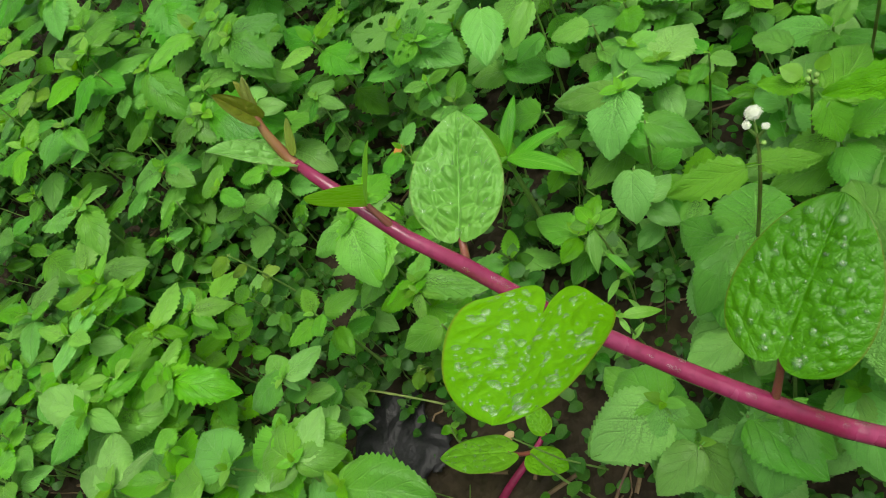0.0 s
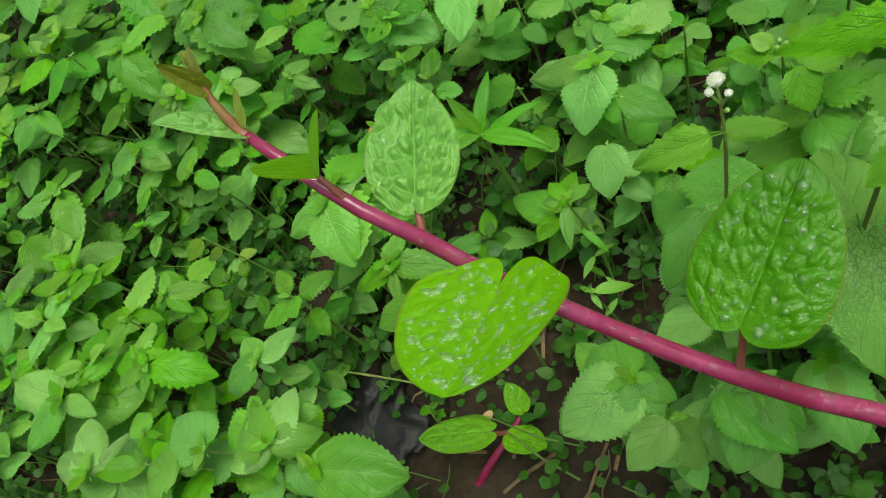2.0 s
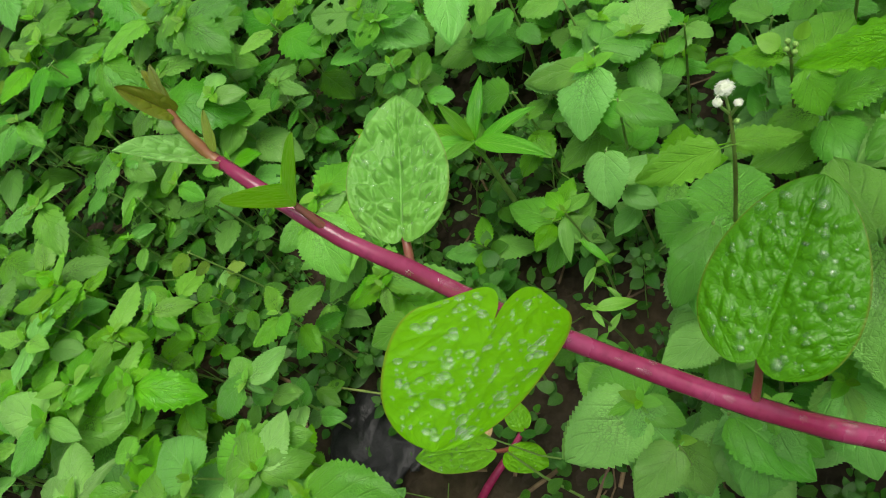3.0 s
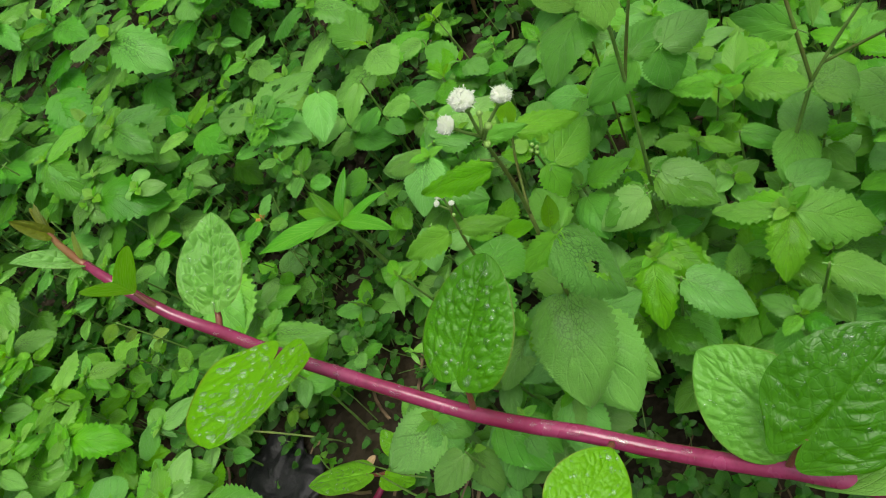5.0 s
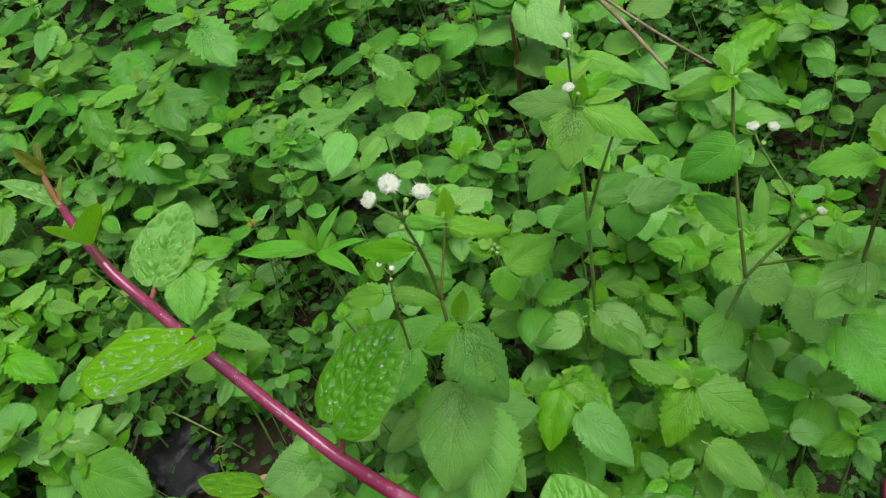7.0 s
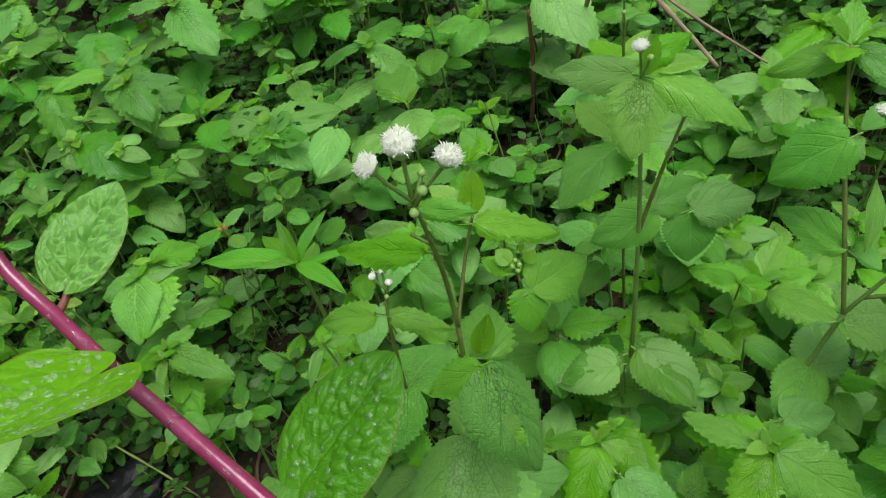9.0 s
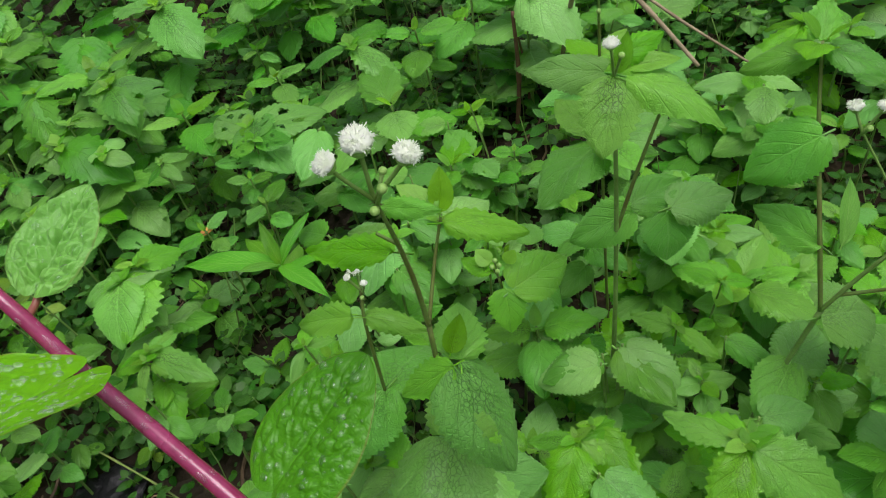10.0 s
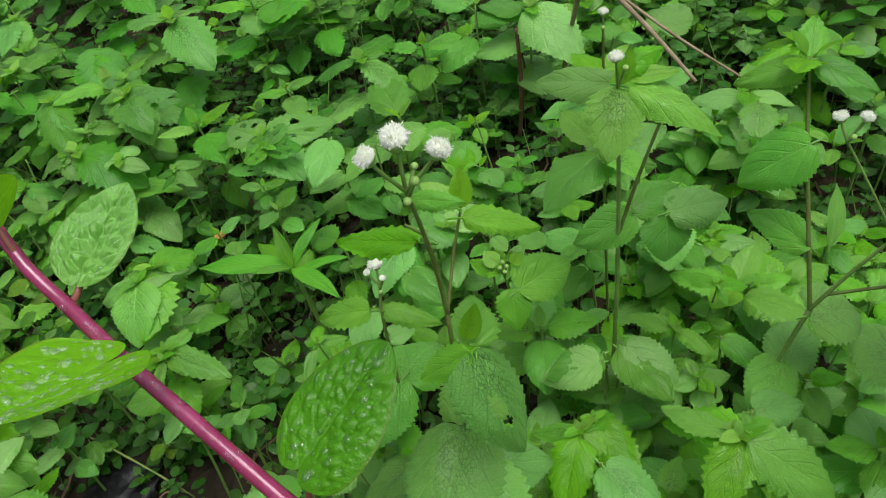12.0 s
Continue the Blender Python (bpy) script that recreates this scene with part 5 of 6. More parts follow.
# the lower one with a small white head
f2, o2 = flowering((0.097, 0.112), "short weed with three small white flower heads and green buds")
stalk(f2, o2, [(0.0970, 0.1120, -0.005), (0.0940, 0.1080, 0.120), (0.0990, 0.1060, 0.2150), (0.1035, 0.1110, 0.2380)], [0.0010, 0.0008, 0.0007, 0.0005], hairs=180, seed=8)
flower(f2, o2, (0.1044, 0.1131, 0.2462), (0.1035, 0.1110, 0.2380), 0.0031, 11)
flower(f2, o2, (0.1004, 0.1118, 0.2450), (0.1033, 0.1108, 0.2370), 0.0016, 12)
flower(f2, o2, (0.1050, 0.1085, 0.2425), (0.1033, 0.1106, 0.2360), 0.0014, 13)
bud(f2, o2, (0.1025, 0.1070, 0.2375), (0.1030, 0.1100, 0.2330), 0.0009)
blade(f2, o2, VIVID, 2, (0.0967, 0.1087, 0.2276), (0.0720, 0.1246, 0.2236), (-0.1, -0.4, 0.9), 0.62)
blade(f2, o2, VIVID, 3, (0.1004, 0.1087, 0.2263), (0.1214, 0.0980, 0.2183), (0.1, -0.3, 0.9), 0.62)
blade(f2, o2, BROAD, 5, (0.0970, 0.1070, 0.1800), (0.0650, 0.0900, 0.1760), (0.0, -0.3, 0.95), 1.0)
blade(f2, o2, BROAD, 2, (0.0980, 0.1090, 0.1780), (0.1250, 0.1350, 0.1720), (0.0, -0.2, 0.95), 1.0)
blade(f2, o2, BROAD, 1, (0.0960, 0.1090, 0.1600), (0.0900, 0.1480, 0.1580), (0.0, -0.2, 0.95), 1.0)

# the upright one whose top leaves spread like a cross
f3, o3 = flowering((0.2000, 0.1260), "upright weed with spreading pointed leaves and white heads")
blade(f3, o3, YOUNG, 1, (0.2065, 0.1110, 0.2860), (0.2130, 0.1130, 0.2980), (0.2, -0.8, 0.5))
stalk(f3, o3, [(0.2000, 0.1260, -0.010), (0.2065, 0.1192, 0.0958), (0.2080, 0.1150, 0.2000), (0.2060, 0.1110, 0.2850)], [0.0013, 0.0012, 0.0010, 0.0007], M_STEM, 200, 9)
stalk(f3, o3, [(0.2078, 0.1150, 0.2050), (0.2180, 0.1160, 0.2330), (0.2281, 0.1165, 0.2583)], [0.0009, 0.0008, 0.0006], hairs=90, seed=10)
stalk(f3, o3, [(0.2065, 0.1192, 0.0958), (0.1980, 0.1180, 0.1120), (0.1900, 0.1180, 0.1230)], [0.0007, 0.0006, 0.0005], hairs=50, seed=11)
stalk(f3, o3, [(0.2065, 0.1192, 0.0958), (0.2180, 0.1120, 0.1120), (0.2260, 0.1080, 0.1210)], [0.0007, 0.0006, 0.0005], hairs=50, seed=12)
flower(f3, o3, (0.2008, 0.1033, 0.3037), (0.2060, 0.1110, 0.2850), 0.0026, 21)
flower(f3, o3, (0.2240, 0.1120, 0.2640), (0.2281, 0.1165, 0.2560), 0.0024, 22)
bud(f3, o3, (0.2060, 0.1060, 0.2960), (0.2060, 0.1110, 0.2850), 0.0011)
blade(f3, o3, BROAD, 0, (0.2040, 0.1141, 0.2859), (0.1844, 0.1372, 0.2839), (-0.2, -0.3, 0.95), 0.72)
blade(f3, o3, VIVID, 1, (0.2054, 0.1103, 0.2856), (0.1915, 0.0903, 0.2756), (-0.1, -0.6, 0.8), 1.14)
blade(f3, o3, BROAD, 2, (0.2114, 0.1087, 0.2839), (0.2346, 0.0850, 0.2779), (0.1, -0.3, 0.95), 0.62)
blade(f3, o3, VIVID, 3, (0.2091, 0.1139, 0.2892), (0.2268, 0.1138, 0.2932), (0.1, -0.6, 0.8), 0.85)
blade(f3, o3, YOUNG, 0, (0.2103, 0.1125, 0.2863), (0.2280, 0.1058, 0.2863), (0.1, -0.5, 0.85), 0.68)
blade(f3, o3, BROAD, 3, (0.2171, 0.1190, 0.2130), (0.2430, 0.1213, 0.2150), (0.0, -0.4, 0.9), 0.93)
blade(f3, o3, BROAD, 4, (0.2313, 0.1113, 0.2109), (0.2622, 0.1094, 0.2089), (0.1, -0.4, 0.9), 0.84)
blade(f3, o3, BROAD, 5, (0.2293, 0.1121, 0.2080), (0.2245, 0.0980, 0.1960), (0.1, -0.4, 0.9), 1.50)
blade(f3, o3, BROAD, 1, (0.2163, 0.1167, 0.2112), (0.1897, 0.1249, 0.2012), (-0.1, -0.5, 0.85), 0.86)
blade(f3, o3, BROAD, 0, (0.2015, 0.1172, 0.0878), (0.1759, 0.1455, 0.0958), (-0.2, -0.3, 0.95), 0.94)
blade(f3, o3, BROAD, 2, (0.2119, 0.1217, 0.1011), (0.2139, 0.0926, 0.0911), (0.1, -0.4, 0.9), 1.35)
crown(f3, o3, (0.1900, 0.1180, 0.1240), 30, 0.020, WEED, 41)
crown(f3, o3, (0.2260, 0.1080, 0.1220), 70, 0.022, WEED, 42)

# a slimmer one behind it
f4, o4 = flowering((0.2330, 0.1700), "slim weed with one small white flower head")
stalk(f4, o4, [(0.2330, 0.1700, -0.010), (0.2300, 0.1660, 0.150), (0.2285, 0.1620, 0.2600), (0.2280, 0.1605, 0.2770)], [0.0010, 0.0008, 0.0006, 0.0005], hairs=140, seed=13)
flower(f4, o4, (0.2279, 0.1601, 0.2846), (0.2280, 0.1605, 0.2770), 0.0023, 31)
bud(f4, o4, (0.2265, 0.1580, 0.2790), (0.2282, 0.1608, 0.2730), 0.0010)
crown(f4, o4, (0.2287, 0.1625, 0.2560), 20, 0.020, VIVID, 43, ((0.7, 20), (1.0, 8)))
crown(f4, o4, (0.2290, 0.1650, 0.2100), 100, 0.036, BROAD, 44, ((0.9, 10), (1.0, -2)))

# the forked one
f5, o5 = flowering((0.2380, 0.0680), "forked brown-stemmed weed with white flower heads")
stalk(f5, o5, [(0.2380, 0.0680, -0.030), (0.2440, 0.0640, 0.0700), (0.2500, 0.0620, 0.1160), (0.2599, 0.0545, 0.1885)], [0.0014, 0.0013, 0.0012, 0.0010], M_STEM, 160, 14)
stalk(f5, o5, [(0.2599, 0.0545, 0.1885), (0.2610, 0.0660, 0.2250), (0.2680, 0.0830, 0.2550), (0.2735, 0.0945, 0.2800)], [0.0010, 0.0009, 0.0008, 0.0006], hairs=180, seed=15)
stalk(f5, o5, [(0.2599, 0.0545, 0.1885), (0.2680, 0.0500, 0.2080), (0.2780, 0.0440, 0.2300)], [0.0009, 0.0008, 0.0006], M_STEM, 90, 16)
stalk(f5, o5, [(0.2640, 0.0522, 0.1980), (0.2780, 0.0360, 0.2120), (0.2860, 0.0260, 0.2200)], [0.0008, 0.0007, 0.0005], hairs=80, seed=17)
stalk(f5, o5, [(0.2780, 0.0440, 0.2300), (0.2720, 0.0560, 0.2500), (0.2660, 0.0640, 0.2660)], [0.0005, 0.0004, 0.0004], M_STEM, 30, 18)
flower(f5, o5, (0.2645, 0.0675, 0.2745), (0.2660, 0.0640, 0.2660), 0.0027, 51)
flower(f5, o5, (0.2700, 0.0620, 0.2755), (0.2660, 0.0640, 0.2660), 0.0025, 52)
bud(f5, o5, (0.2650, 0.0610, 0.2700), (0.2660, 0.0640, 0.2650), 0.0011)
flower(f5, o5, (0.2820, 0.0400, 0.2370), (0.2780, 0.0440, 0.2300), 0.0022, 53)
bud(f5, o5, (0.2740, 0.0420, 0.2360), (0.2780, 0.0440, 0.2290), 0.0016)
crown(f5, o5, (0.2735, 0.0945, 0.2810), 130, 0.018, VIVID, 45, ((0.6, 60), (1.0, 35)))
blade(f5, o5, BROAD, 2, (0.2657, 0.0787, 0.2544), (0.2410, 0.0849, 0.2444), (-0.1, -0.5, 0.85), 0.98)
blade(f5, o5, BROAD, 4, (0.2661, 0.0774, 0.2537), (0.2689, 0.0719, 0.2497), (0.1, -0.5, 0.85), 1.50)
blade(f5, o5, BROAD, 1, (0.2709, 0.0946, 0.2764), (0.2514, 0.1063, 0.2744), (-0.1, -0.4, 0.9), 0.70)
blade(f5, o5, BROAD, 3, (0.2752, 0.0920, 0.2777), (0.2876, 0.0739, 0.2737), (0.1, -0.4, 0.9), 0.85)
blade(f5, o5, NARROW, 0, (0.2666, 0.0593, 0.2168), (0.2767, 0.0690, 0.2368), (0.2, -0.7, 0.6), 1.50)
blade(f5, o5, BROAD, 5, (0.2613, 0.0638, 0.2163), (0.2544, 0.0923, 0.2223), (-0.2, -0.5, 0.85), 0.62)
blade(f5, o5, BROAD, 0, (0.2560, 0.0580, 0.1500), (0.2300, 0.0400, 0.1480), (0.0, -0.3, 0.95), 1.0)
blade(f5, o5, BROAD, 3, (0.2570, 0.0570, 0.1480), (0.2850, 0.0760, 0.1440), (0.0, -0.3, 0.95), 1.0)
blade(f5, o5, BROAD, 5, (0.2600, 0.0540, 0.1850), (0.2900, 0.0500, 0.1800), (0.1, -0.3, 0.95), 1.1)
crown(f5, o5, (0.2860, 0.0260, 0.2210), 60, 0.022, VIVID, 46)

# the one to the low side
f6, o6 = flowering((0.2900, 0.0200), "leafy weed with white flower heads above the low soil")
stalk(f6, o6, [(0.2900, 0.0200, -0.050), (0.2890, 0.0180, 0.120), (0.2870, 0.0190, 0.2780)], [0.0013, 0.0011, 0.0007], hairs=160, seed=19)
flower(f6, o6, (0.2936, -0.0042, 0.3027), (0.2900, 0.0080, 0.2860), 0.0034, 61)
flower(f6, o6, (0.2890, -0.0040, 0.2960), (0.2900, 0.0080, 0.2860), 0.0026, 62)
bud(f6, o6, (0.2905, 0.0050, 0.2980), (0.2900, 0.0080, 0.2860), 0.0013)
stalk(f6, o6, [(0.2872, 0.0188, 0.2700), (0.2900, 0.0080, 0.2860)], [0.0005, 0.0004], M_STEM, 20, 20)
crown(f6, o6, (0.2865, 0.0204, 0.2862), 140, 0.024, VIVID, 47)
blade(f6, o6, BROAD, 1, (0.2900, 0.0130, 0.2700), (0.3100, -0.0070, 0.2715), (0.1, -0.3, 0.95), 1.0)
blade(f6, o6, BROAD, 3, (0.2950, 0.0050, 0.2600), (0.3200, -0.0260, 0.2650), (0.1, -0.3, 0.95), 0.74)
blade(f6, o6, BROAD, 3, (0.2890, 0.0180, 0.2200), (0.2600, 0.0100, 0.2100), (0.0, -0.3, 0.95), 1.0)
blade(f6, o6, BROAD, 4, (0.2890, 0.0180, 0.2180), (0.3250, 0.0350, 0.2100), (0.0, -0.3, 0.95), 1.0)
blade(f6, o6, BROAD, 5, (0.2890, 0.0180, 0.1700), (0.2950, -0.0230, 0.1650), (0.0, -0.3, 0.95), 1.0)
blade(f6, o6, BROAD, 0, (0.2890, 0.0180, 0.1680), (0.2870, 0.0600, 0.1620), (0.0, -0.3, 0.95), 1.0)

# the budding one behind the tallest
f7, o7 = flowering((0.1748, 0.1465), "leafy weed topped by a cluster of green flower buds")
stalk(f7, o7, [(0.1748, 0.1465, -0.006), (0.1698, 0.1455, 0.0978), (0.1628, 0.1425, 0.1758)], [0.0011, 0.0009, 0.0006], hairs=120, seed=71)
bud(f7, o7, (0.1640, 0.1415, 0.1838), (0.1628, 0.1425, 0.1758), 0.0012)
bud(f7, o7, (0.1610, 0.1430, 0.1828), (0.1628, 0.1425, 0.1758), 0.0012)
bud(f7, o7, (0.1633, 0.1445, 0.1843), (0.1628, 0.1425, 0.1758), 0.0012)
bud(f7, o7, (0.1624, 0.1403, 0.1818), (0.1628, 0.1425, 0.1758), 0.0012)
blade(f7, o7, VIVID, 0, (0.1612, 0.1436, 0.1783), (0.1514, 0.1619, 0.1763), (-0.2, -0.3, 0.95), 0.76)
blade(f7, o7, BROAD, 1, (0.1669, 0.1347, 0.1727), (0.2006, 0.1440, 0.1727), (0.1, -0.4, 0.9), 0.92)
blade(f7, o7, VIVID, 2, (0.1630, 0.1366, 0.1731), (0.1587, 0.1195, 0.1651), (0.0, -0.5, 0.85), 1.24)
blade(f7, o7, YOUNG, 1, (0.1613, 0.1466, 0.1809), (0.1581, 0.1549, 0.1849), (-0.2, -0.5, 0.85), 1.50)
blade(f7, o7, YOUNG, 2, (0.1681, 0.1441, 0.1804), (0.1732, 0.1441, 0.1864), (0.2, -0.5, 0.85), 1.50)

# ---- the two narrow-leaved plants ----
n1 = thing("narrow_leaved_weed", (0.0650, 0.2680, ground_z(0.065, 0.268)), "tall weed with long narrow pale-veined leaves", "weed", "narrow-leaved weeds")
q1 = Vector(n1.location)
stalk(n1, q1, [(0.0650, 0.2680, -0.006), (0.0640, 0.2660, 0.060), (0.0632, 0.2653, 0.1129)], [0.0020, 0.0018, 0.0012], M_STEM, 0)
for k, (h, rise, n) in enumerate(((150, 8, 0.066), (-62, 14, 0.044), (40, 35, 0.036), (205, 45, 0.030), (95, 55, 0.030), (-20, 28, 0.038), (110, 10, 0.052), (75, -10, 0.05))):
    part("leaf", NARROW[k % 4], n1, aim(Vector((-0.0018, -0.0027, 0.113 + 0.004 - 0.006 * (k > 4) - 0.010 * (k > 6))), h, rise, n, 0))

n2 = thing("narrow_leaved_weed", (0.1780, -0.0860, ground_z(0.178, -0.086)), "fresh weed with broad lance-shaped smooth leaves", "weed", "narrow-leaved weeds")
q2 = Vector(n2.location)
stalk(n2, q2, [(0.1800, -0.0860, -0.010), (0.1780, -0.0840, 0.090), (0.1780, -0.0803, 0.1800)], [0.0030, 0.0026, 0.0016], M_STEM, 0)
LANCE = family(3, lambda i: Shape(0.20 + 0.02 * i, 0.70, 0.95, 0, 0, 0.35, 0.10, 0.15, seed=i + 90, rows=22, rib=0.010, stalk=0.05), M_LANCE, "lance_leaf")
for k, (tip, w, facing) in enumerate((((0.2055, -0.0350, 0.1920), 1.0, (0.0, -0.3, 0.95)), ((0.2293, -0.0809, 0.1900), 0.62, (-0.35, -0.3, 0.9)), ((0.1187, -0.0505, 0.1760), 0.85, (0.1, -0.2, 0.95)), ((0.1678, -0.1054, 0.1960), 0.9, (0.0, -0.3, 0.95)), ((0.1661, -0.0711, 0.1900), 0.9, (0.0, -0.3, 0.95)), ((0.1860, -0.0905, 0.1960), 0.8, (0.2, -0.3, 0.95)), ((0.2040, -0.1200, 0.1720), 0.85, (0.0, -0.3, 0.95)), ((0.1440, -0.1060, 0.1680), 0.85, (0.0, -0.3, 0.95)))):
    blade(n2, q2, LANCE, k, (0.1780, -0.0803, 0.1805 - 0.006 * (k > 5)), tip, facing, w)


# ---- random weeds between the placed ones ----
def free(x, y, gap):
    return all((x - a) ** 2 + (y - b) ** 2 > (gap + r * 0.25) ** 2 for a, b, r in PLACED)


fill = random.Random(23)
added = 0
for _ in range(6000):
    if added >= 112:
        break
    x, y = fill.uniform(-0.32, 0.55), fill.uniform(-0.02, 0.80)
    if not free(x, y, 0.014) or y < 0.10 and x > -0.05 or (-0.16 < x < -0.02 and 0.12 < y < 0.28):
        continue
    if 0.36 < x < 0.56 and y < 0.17:
        continue
    # far plants keep to the darker kinds: dimmer light there goes into their colour
    kind = fill.choice(("weeds", "weeds", "small", "weeds", "small") if y > 0.42 else ("vivid", "weeds", "broad", "broad", "vivid", "small"))
    reach = fill.uniform(0.018, 0.030)
    z = ground_z(x, y) + fill.uniform(0.04, 0.085) + 0.05 * max(0.0, y - 0.3)
    if bare(x, y, z):
        continue
    weed(x, y, z, fill.uniform(0, 360), reach, kind, fill)
    PLACED.append((x, y, reach))
    added += 1


thick = random.Random(29)
heap = Heap()
for x0, x1, y0, y1, count, lo, hi in ((0.13, 0.34, -0.03, 0.20, 46, 0.07, 0.125), (-0.36, -0.20, 0.16, 0.46, 26, 0.07, 0.12), (0.30, 0.42, 0.10, 0.34, 20, 0.06, 0.11), (0.36, 0.62, -0.10, 0.20, 18, 0.02, 0.06), (0.40, 0.70, 0.15, 0.55, 24, 0.03, 0.08)):
    for _ in range(count):
        x, y = thick.uniform(x0, x1), thick.uniform(y0, y1)
        kind = thick.choice(("broad", "weeds", "vivid", "broad"))
        top = max(-0.03, ground_z(x, y)) + thick.uniform(lo, hi)
        if bare(x, y, top):
            continue
        weed(x, y, top, thick.uniform(0, 360), thick.uniform(0.020, 0.032), kind, thick, heap)
heap.join("weed_thicket", "thicket of green toothed weeds filling the bed")


# ---- small and far foliage, too many to count ----
def scatter(name, mat, items, rows, cols, shapes, label):
    """One joined mesh of many small blades; items are (matrix) placements."""
    verts, faces, uvs = [], [], []
    templates = []
    for s in shapes:
        t = np.array([s.at(2 * i / cols - 1, j / rows) for j in range(rows + 1) for i in range(cols + 1)])
        templates.append(t)
    quad = [(j * (cols + 1) + i, j * (cols + 1) + i + 1, (j + 1) * (cols + 1) + i + 1, (j + 1) * (cols + 1) + i) for j in range(rows) for i in range(cols)]
    coord = [(i / cols, j / rows) for j in range(rows + 1) for i in range(cols + 1)]
    per = (rows + 1) * (cols + 1)
    for k, m in enumerate(items):
        a = np.array(m)
        t = templates[k % len(templates)]
        verts.append(t @ a[:3, :3].T + a[:3, 3])
        faces.extend([tuple(q + k * per for q in f) for f in quad])
        uvs.extend([coord[q] for f in quad for q in f])
    me = bpy.data.meshes.new(name)
    me.from_pydata(np.concatenate(verts).tolist(), [], faces)
    me.uv_layers.new(name="UVMap").data.foreach_set("uv", np.array(uvs, dtype=np.float32).ravel())
    me.polygons.foreach_set("use_smooth", [True] * len(faces))
    me.materials.append(mat)
    return tagged(new(name, me), label, "undergrowth", kind="stuff")


def low_leaf(rng, x, y, zlo, zhi, lo, hi):
    return aim((x, y, ground_z(x, y) + rng.uniform(zlo, zhi)), rng.uniform(0, 360), rng.uniform(-22, 40), rng.uniform(lo, hi), rng.uniform(-25, 25))


small = random.Random(31)
TINY = ((0.42, 42, 0.0), (0.85, 20, 0.12), (1.0, 4, 0.45), (0.9, -8, 1.0))
items, shoots = [], []


def bare(x, y):
    """Where the soil lies open: under the plastic, beside the low vine, in a few gaps."""
    return noise.noise(Vector((x * 9, y * 9, 4.0))) < -0.34 or (-0.14 < x < -0.07 and 0.19 < y < 0.26)


def tiny_plant(x, y, top, reach):
    """Crossed pairs of leaves round a thin leaning shoot."""
    foot = Vector((x + small.uniform(-0.012, 0.012), y + small.uniform(-0.012, 0.012), ground_z(x, y) - 0.002))
    tip = Vector((x, y, ground_z(x, y) + top))
    shoots.append((foot, tip, 0.0004 + reach * 0.012))
    h0 = small.uniform(0, 360)
    for k, (size, rise, drop) in enumerate(TINY):
        z = 1 - drop * reach / top
        if z < 0.15:
            break
        for side in (0, 180):
            h = h0 + 90 * k + side + small.uniform(-12, 12)
            off = Vector((math.cos(radians(h)), math.sin(radians(h)), 0.15)) * reach * 0.12
            items.append(aim(foot.lerp(tip, z) + off, h, rise + small.uniform(-12, 12), reach * size * small.uniform(0.8, 1.1), small.uniform(-16, 16)))


for _ in range(3300):
    x, y = small.uniform(-0.42, 0.62), small.uniform(-0.16, 0.84)
    open_soil = bare(x, y)
    if open_soil and small.random() < 0.82 or (-0.10 < x < 0.02 and 0.09 < y < 0.20):
        continue
    near = max(0.0, 1.0 - y / 0.5)
    tiny_plant(x, y, small.uniform(0.012, 0.030 if open_soil else 0.062), small.uniform(0.006, 0.013 + 0.008 * (1 - near)))
for _ in range(1500):
    x, y = small.uniform(-0.62, 0.95), small.uniform(-0.28, 1.30)
    if -0.36 < x < 0.54 and -0.12 < y < 0.76 or bare(x, y):
        continue
    tiny_plant(x, y, small.uniform(0.03, 0.08), small.uniform(0.016, 0.030))
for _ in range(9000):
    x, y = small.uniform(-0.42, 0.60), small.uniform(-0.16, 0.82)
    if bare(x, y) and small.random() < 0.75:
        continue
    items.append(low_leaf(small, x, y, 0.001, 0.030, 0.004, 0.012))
scatter("undergrowth", M_UNDER_SHADED, items, 6, 4, [Shape(0.30 + 0.03 * i, 0.52, 0.85, 0, 0, 0.25, 0.14, 0.2, seed=i + 100, rib=0.012, veins=5.0, slant=0.48) for i in range(5)], "dense low undergrowth of small green leaves")


def shoot_mesh():
    """The thin stems of the low plants, and bare stalks between them, joined."""
    verts, faces = [], []
    for _ in range(420):
        x, y = small.uniform(-0.35, 0.6), small.uniform(0.0, 0.85)
        foot = Vector((x, y, ground_z(x, y)))
        shoots.append((foot, foot + Vector((small.uniform(-0.03, 0.03), small.uniform(-0.03, 0.03), small.uniform(0.03, 0.09))), small.uniform(0.0005, 0.0009)))
    for foot, tip, r in shoots:
        mid = foot.lerp(tip, 0.5) + Vector((small.uniform(-0.003, 0.003), small.uniform(-0.003, 0.003), 0))
        base = len(verts)
        for p, q in ((foot, 1.0), (mid, 0.9), (tip, 0.6)):
            verts.extend((p.x + r * q * math.cos(k * 1.5708), p.y + r * q * math.sin(k * 1.5708), p.z) for k in range(4))
        faces.extend((base + j * 4 + k, base + j * 4 + (k + 1) % 4, base + j * 4 + 4 + (k + 1) % 4, base + j * 4 + 4 + k) for j in range(2) for k in range(4))
    me = bpy.data.meshes.new("weed_stems")
    me.from_pydata(verts, [], faces)
    me.polygons.foreach_set("use_smooth", [True] * len(faces))
    me.materials.append(M_STEM)
    tagged(new("weed_stems", me), "thin green-brown stems standing among the low weeds", "undergrowth", kind="stuff")


shoot_mesh()


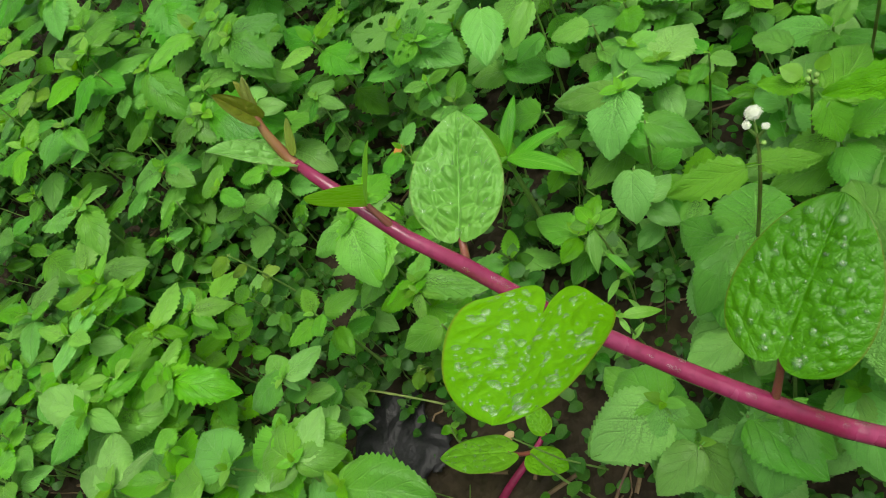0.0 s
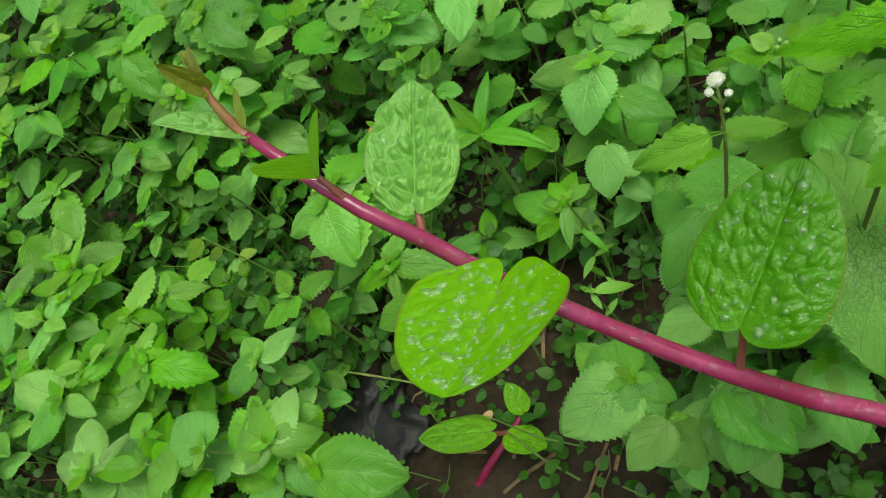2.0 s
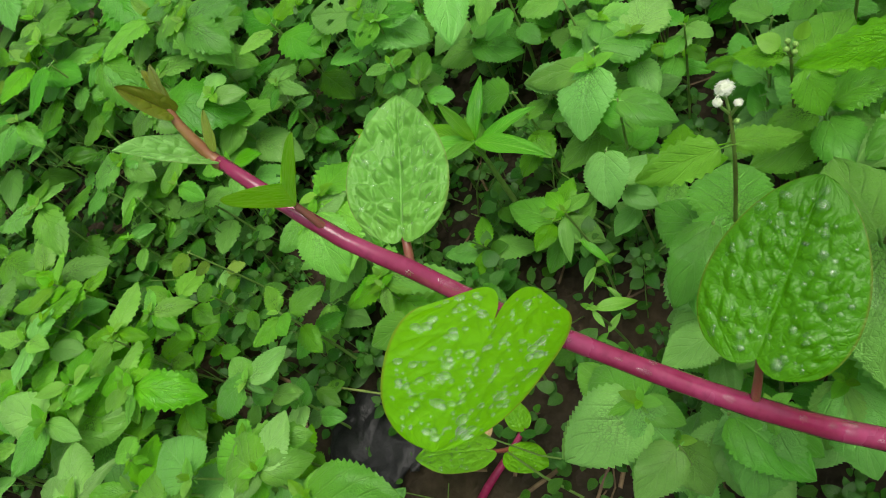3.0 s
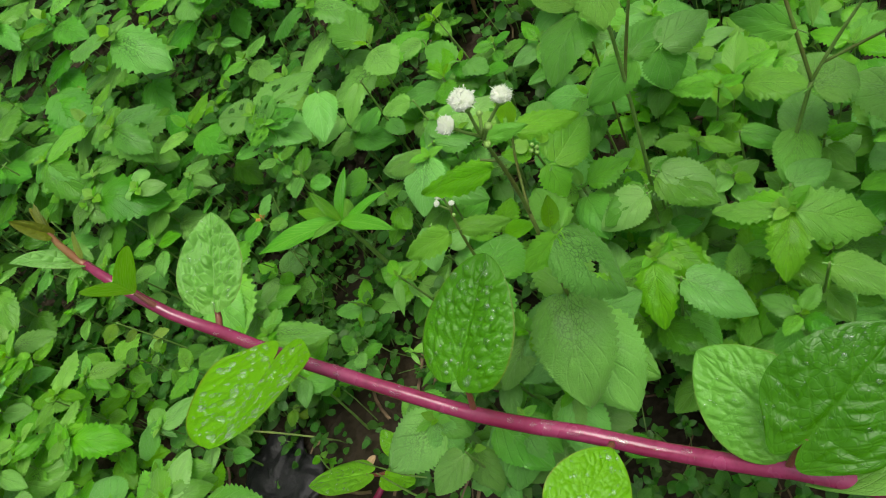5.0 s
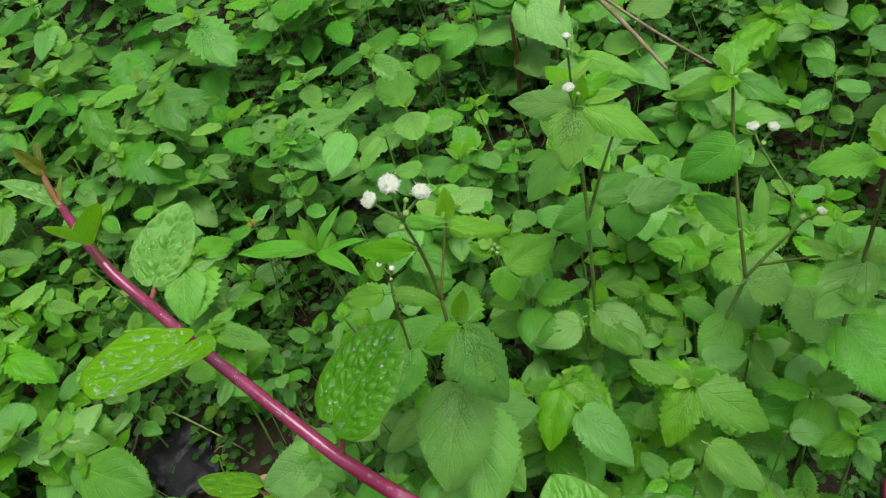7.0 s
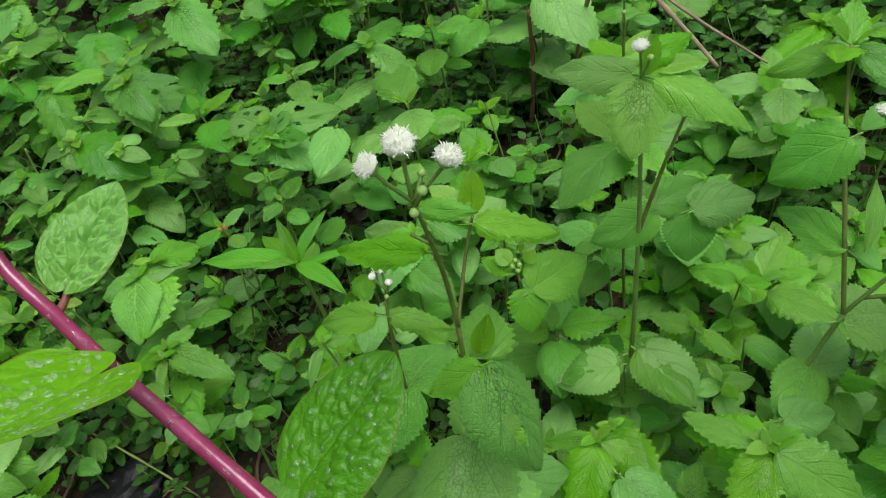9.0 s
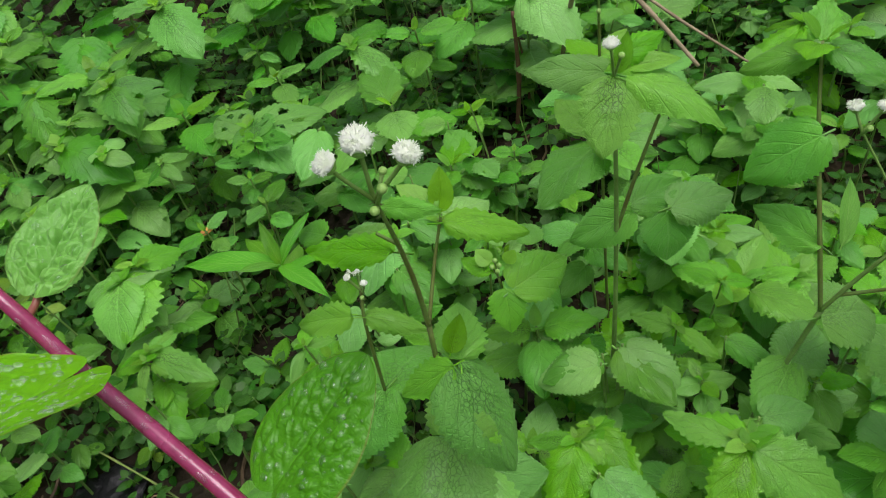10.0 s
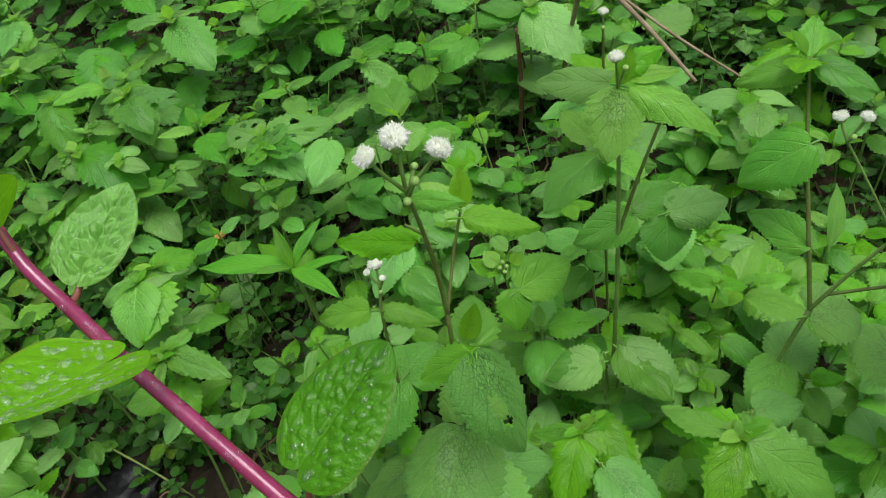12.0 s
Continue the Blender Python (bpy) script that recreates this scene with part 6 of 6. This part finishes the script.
def rosettes(count, place, lo, hi, pairs):
    out = []
    for _ in range(count):
        x, y = place()
        if -0.34 < x < 0.57 and -0.20 < y < 0.82 or noise.noise(Vector((x * 3, y * 3, 9.0))) < -0.45:
            continue
        top = ground_z(x, y) + small.uniform(0.07, 0.16)
        h0, reach = small.uniform(0, 360), small.uniform(lo, hi)
        for k, (size, rise, drop) in enumerate(pairs):
            for side in (0, 180):
                out.append(aim((x, y, top - drop * reach), h0 + 90 * k + side + small.uniform(-12, 12), rise + small.uniform(-10, 10), reach * size, small.uniform(-15, 15)))
    return out


def outwards():
    """A place in the wide bed, ever sparser outwards."""
    r, a = 0.9 + 3.6 * small.random() ** 1.3, small.uniform(0, 2 * math.pi)
    return 0.15 + r * math.cos(a), 0.35 + r * math.sin(a)


near_pairs = ((0.4, 45, 0.0), (0.8, 16, 0.1), (1.0, 4, 0.3), (0.95, -8, 0.8))
scatter("weed_bed", M_FAR, rosettes(1300, lambda: (small.uniform(-0.75, 1.1), small.uniform(-0.45, 1.35)), 0.022, 0.046, near_pairs), 8, 4, [Shape(0.33 + 0.03 * i, 0.50, 0.85, 4, 0.12, 0.25, 0.15, 0.25, seed=i + 120, rib=0.0) for i in range(4)], "weed bed of leafy green plants further off")
scatter("weed_bed", M_FAR, rosettes(5200, outwards, 0.03, 0.06, near_pairs[1:]), 3, 2, [Shape(0.34 + 0.03 * i, 0.50, 0.85, 0, 0, 0.25, 0.15, 0.25, seed=i + 130, rib=0.0) for i in range(4)], "wide weed bed thinning out over the soil")


# ---- litter, twigs, plastic ----
def litter():
    rng = random.Random(41)
    bm = bmesh.new()
    for _ in range(520):
        x, y = rng.uniform(-0.4, 0.6), rng.uniform(-0.1, 0.8)
        a = rng.uniform(0, math.pi)
        n, w = rng.uniform(0.012, 0.05), rng.uniform(0.0005, 0.0014)
        d, s = Vector((math.cos(a), math.sin(a), 0)), Vector((-math.sin(a), math.cos(a), 0))
        c = Vector((x, y, ground_z(x, y) + rng.uniform(0.001, 0.006)))
        row = []
        for k in range(4):
            t = k / 3 - 0.5
            p = c + d * n * t + Vector((0, 0, rng.uniform(0, 0.003))) + s * rng.uniform(-0.002, 0.002)
            row.append((bm.verts.new(p + s * w), bm.verts.new(p - s * w), bm.verts.new(p + Vector((0, 0, w * 1.3)))))
        for r0, r1 in zip(row, row[1:]):
            bm.faces.new((r0[0], r0[2], r1[2], r1[0]))
            bm.faces.new((r0[2], r0[1], r1[1], r1[2]))
    tagged(new("plant_litter", to_mesh("plant_litter", bm, M_STRAW)), "thin dry straw and rootlets on the soil", "litter", kind="stuff")


litter()


def lone_twig(points, radii, mat, label, seed):
    origin = Vector(points[0])
    ob = new("twig", to_mesh("twig", tube([Vector(p) - origin for p in points], radii, 7, 0, 0, seed, knots=0.25), mat))
    ob.location = origin
    tagged(ob, label, "twig")


lone_twig([(-0.1173, 0.2823, 0.0220), (-0.0899, 0.2497, 0.0240), (-0.0688, 0.2250, 0.0200), (-0.0533, 0.2063, 0.0140)], [0.0007, 0.0008, 0.0007, 0.0005], M_GREEN_TWIG, "thin yellow-green twig lying on the soil", 1)
lone_twig([(0.2894, 0.4388, -0.0060), (0.2972, 0.4350, 0.0570), (0.2989, 0.4351, 0.1200)], [0.0022, 0.0020, 0.0015], M_DRY_STALK, "dry reddish-brown dead stalk standing among the weeds", 5)
lone_twig([(0.2591, 0.5271, -0.0060), (0.2657, 0.5242, 0.0450), (0.2662, 0.5252, 0.0959)], [0.0016, 0.0014, 0.0011], M_DRY_STALK, "dry reddish-brown dead stalk standing among the weeds", 5)
lone_twig([(0.2721, 0.5466, -0.0060), (0.2848, 0.5417, 0.0304), (0.2915, 0.5407, 0.0668)], [0.0012, 0.0011, 0.0008], M_DRY_STALK, "dry reddish-brown dead stalk standing among the weeds", 5)
lone_twig([(0.3078, 0.4489, -0.0060), (0.3099, 0.4473, 0.0441), (0.3059, 0.4497, 0.0943)], [0.0013, 0.0012, 0.0009], M_DRY_STALK, "dry reddish-brown dead stalk standing among the weeds", 5)
fallen = new("dry_leaf", blade_mesh("dry_leaf", Shape(0.36, 0.5, 0.6, 0, 0, 0.4, 0.2, 0.3, seed=141, stalk=0), M_ORANGE_LEAF))
fallen.matrix_basis = aim((0.0165, 0.3361, 0.1050), 20, 10, 0.010)
tagged(fallen, "small orange withered leaf caught among the weeds", "leaf")
dead = thing("dead_branch", (0.3400, 0.4100, ground_z(0.34, 0.41)), "dry brown dead branch leaning among the weeds", "branch")
dd = Vector(dead.location)
part("limb", to_mesh("limb", tube([local(p, dd) for p in ((0.352, 0.480, -0.01), (0.3352, 0.3939, 0.150), (0.3130, 0.3150, 0.2050))], [0.0022, 0.0019, 0.0015], 8, knots=0.1), M_TWIG), dead)
part("limb", to_mesh("limb", tube([local(p, dd) for p in ((0.3130, 0.3150, 0.2050), (0.3250, 0.2800, 0.1850), (0.3381, 0.2444, 0.1589))], [0.0019, 0.0016, 0.0012], 8, knots=0.15), M_TWIG), dead)
part("limb", to_mesh("limb", tube([local(p, dd) for p in ((0.3130, 0.3150, 0.2050), (0.3420, 0.2780, 0.1750), (0.3720, 0.2420, 0.1490))], [0.0012, 0.0010, 0.0007], 7, knots=0.1), M_TWIG), dead)


def plastic():
    bm = bmesh.new()
    n = 26
    grid = []
    for j in range(n + 1):
        row = []
        for i in range(n + 1):
            u, v = i / n, j / n
            x = -0.138 + 0.062 * u + 0.012 * noise.noise(Vector((v * 3, 1, 0)))
            y = 0.192 + 0.070 * v + 0.014 * noise.noise(Vector((u * 3, 5, 0)))
            z = ground_z(x, y) + 0.006 + 0.007 * abs(noise.noise(Vector((u * 4, v * 4, 2)))) + 0.004 * abs(noise.noise(Vector((u * 11, v * 9, 7))))
            row.append(bm.verts.new((x, y, z)))
        grid.append(row)
    for j in range(n):
        for i in range(n):
            if (i / n - 0.5) ** 2 + (j / n - 0.5) ** 2 > 0.27 + 0.08 * noise.noise(Vector((i * 0.3, j * 0.3, 3))):
                continue
            bm.faces.new((grid[j][i], grid[j][i + 1], grid[j + 1][i + 1], grid[j + 1][i]))
    bmesh.ops.delete(bm, geom=[v for v in bm.verts if not v.link_faces], context="VERTS")
    bmesh.ops.solidify(bm, geom=bm.faces[:], thickness=0.0004)
    tagged(new("plastic_sheet", to_mesh("plastic_sheet", bm, M_PLASTIC)), "crumpled black plastic sheet half sunk in the soil", "plastic sheet")


plastic()
dry = new("dry_leaf", blade_mesh("dry_leaf", Shape(0.2, 0.6, 0.8, 0, 0, 0.8, 0.2, 0.3, seed=140, stalk=0), M_DRY_LEAF))
dry.matrix_basis = aim((-0.040, 0.178, 0.012), 200, 12, 0.016)
tagged(dry, "curled tan dry leaf on the soil", "leaf")
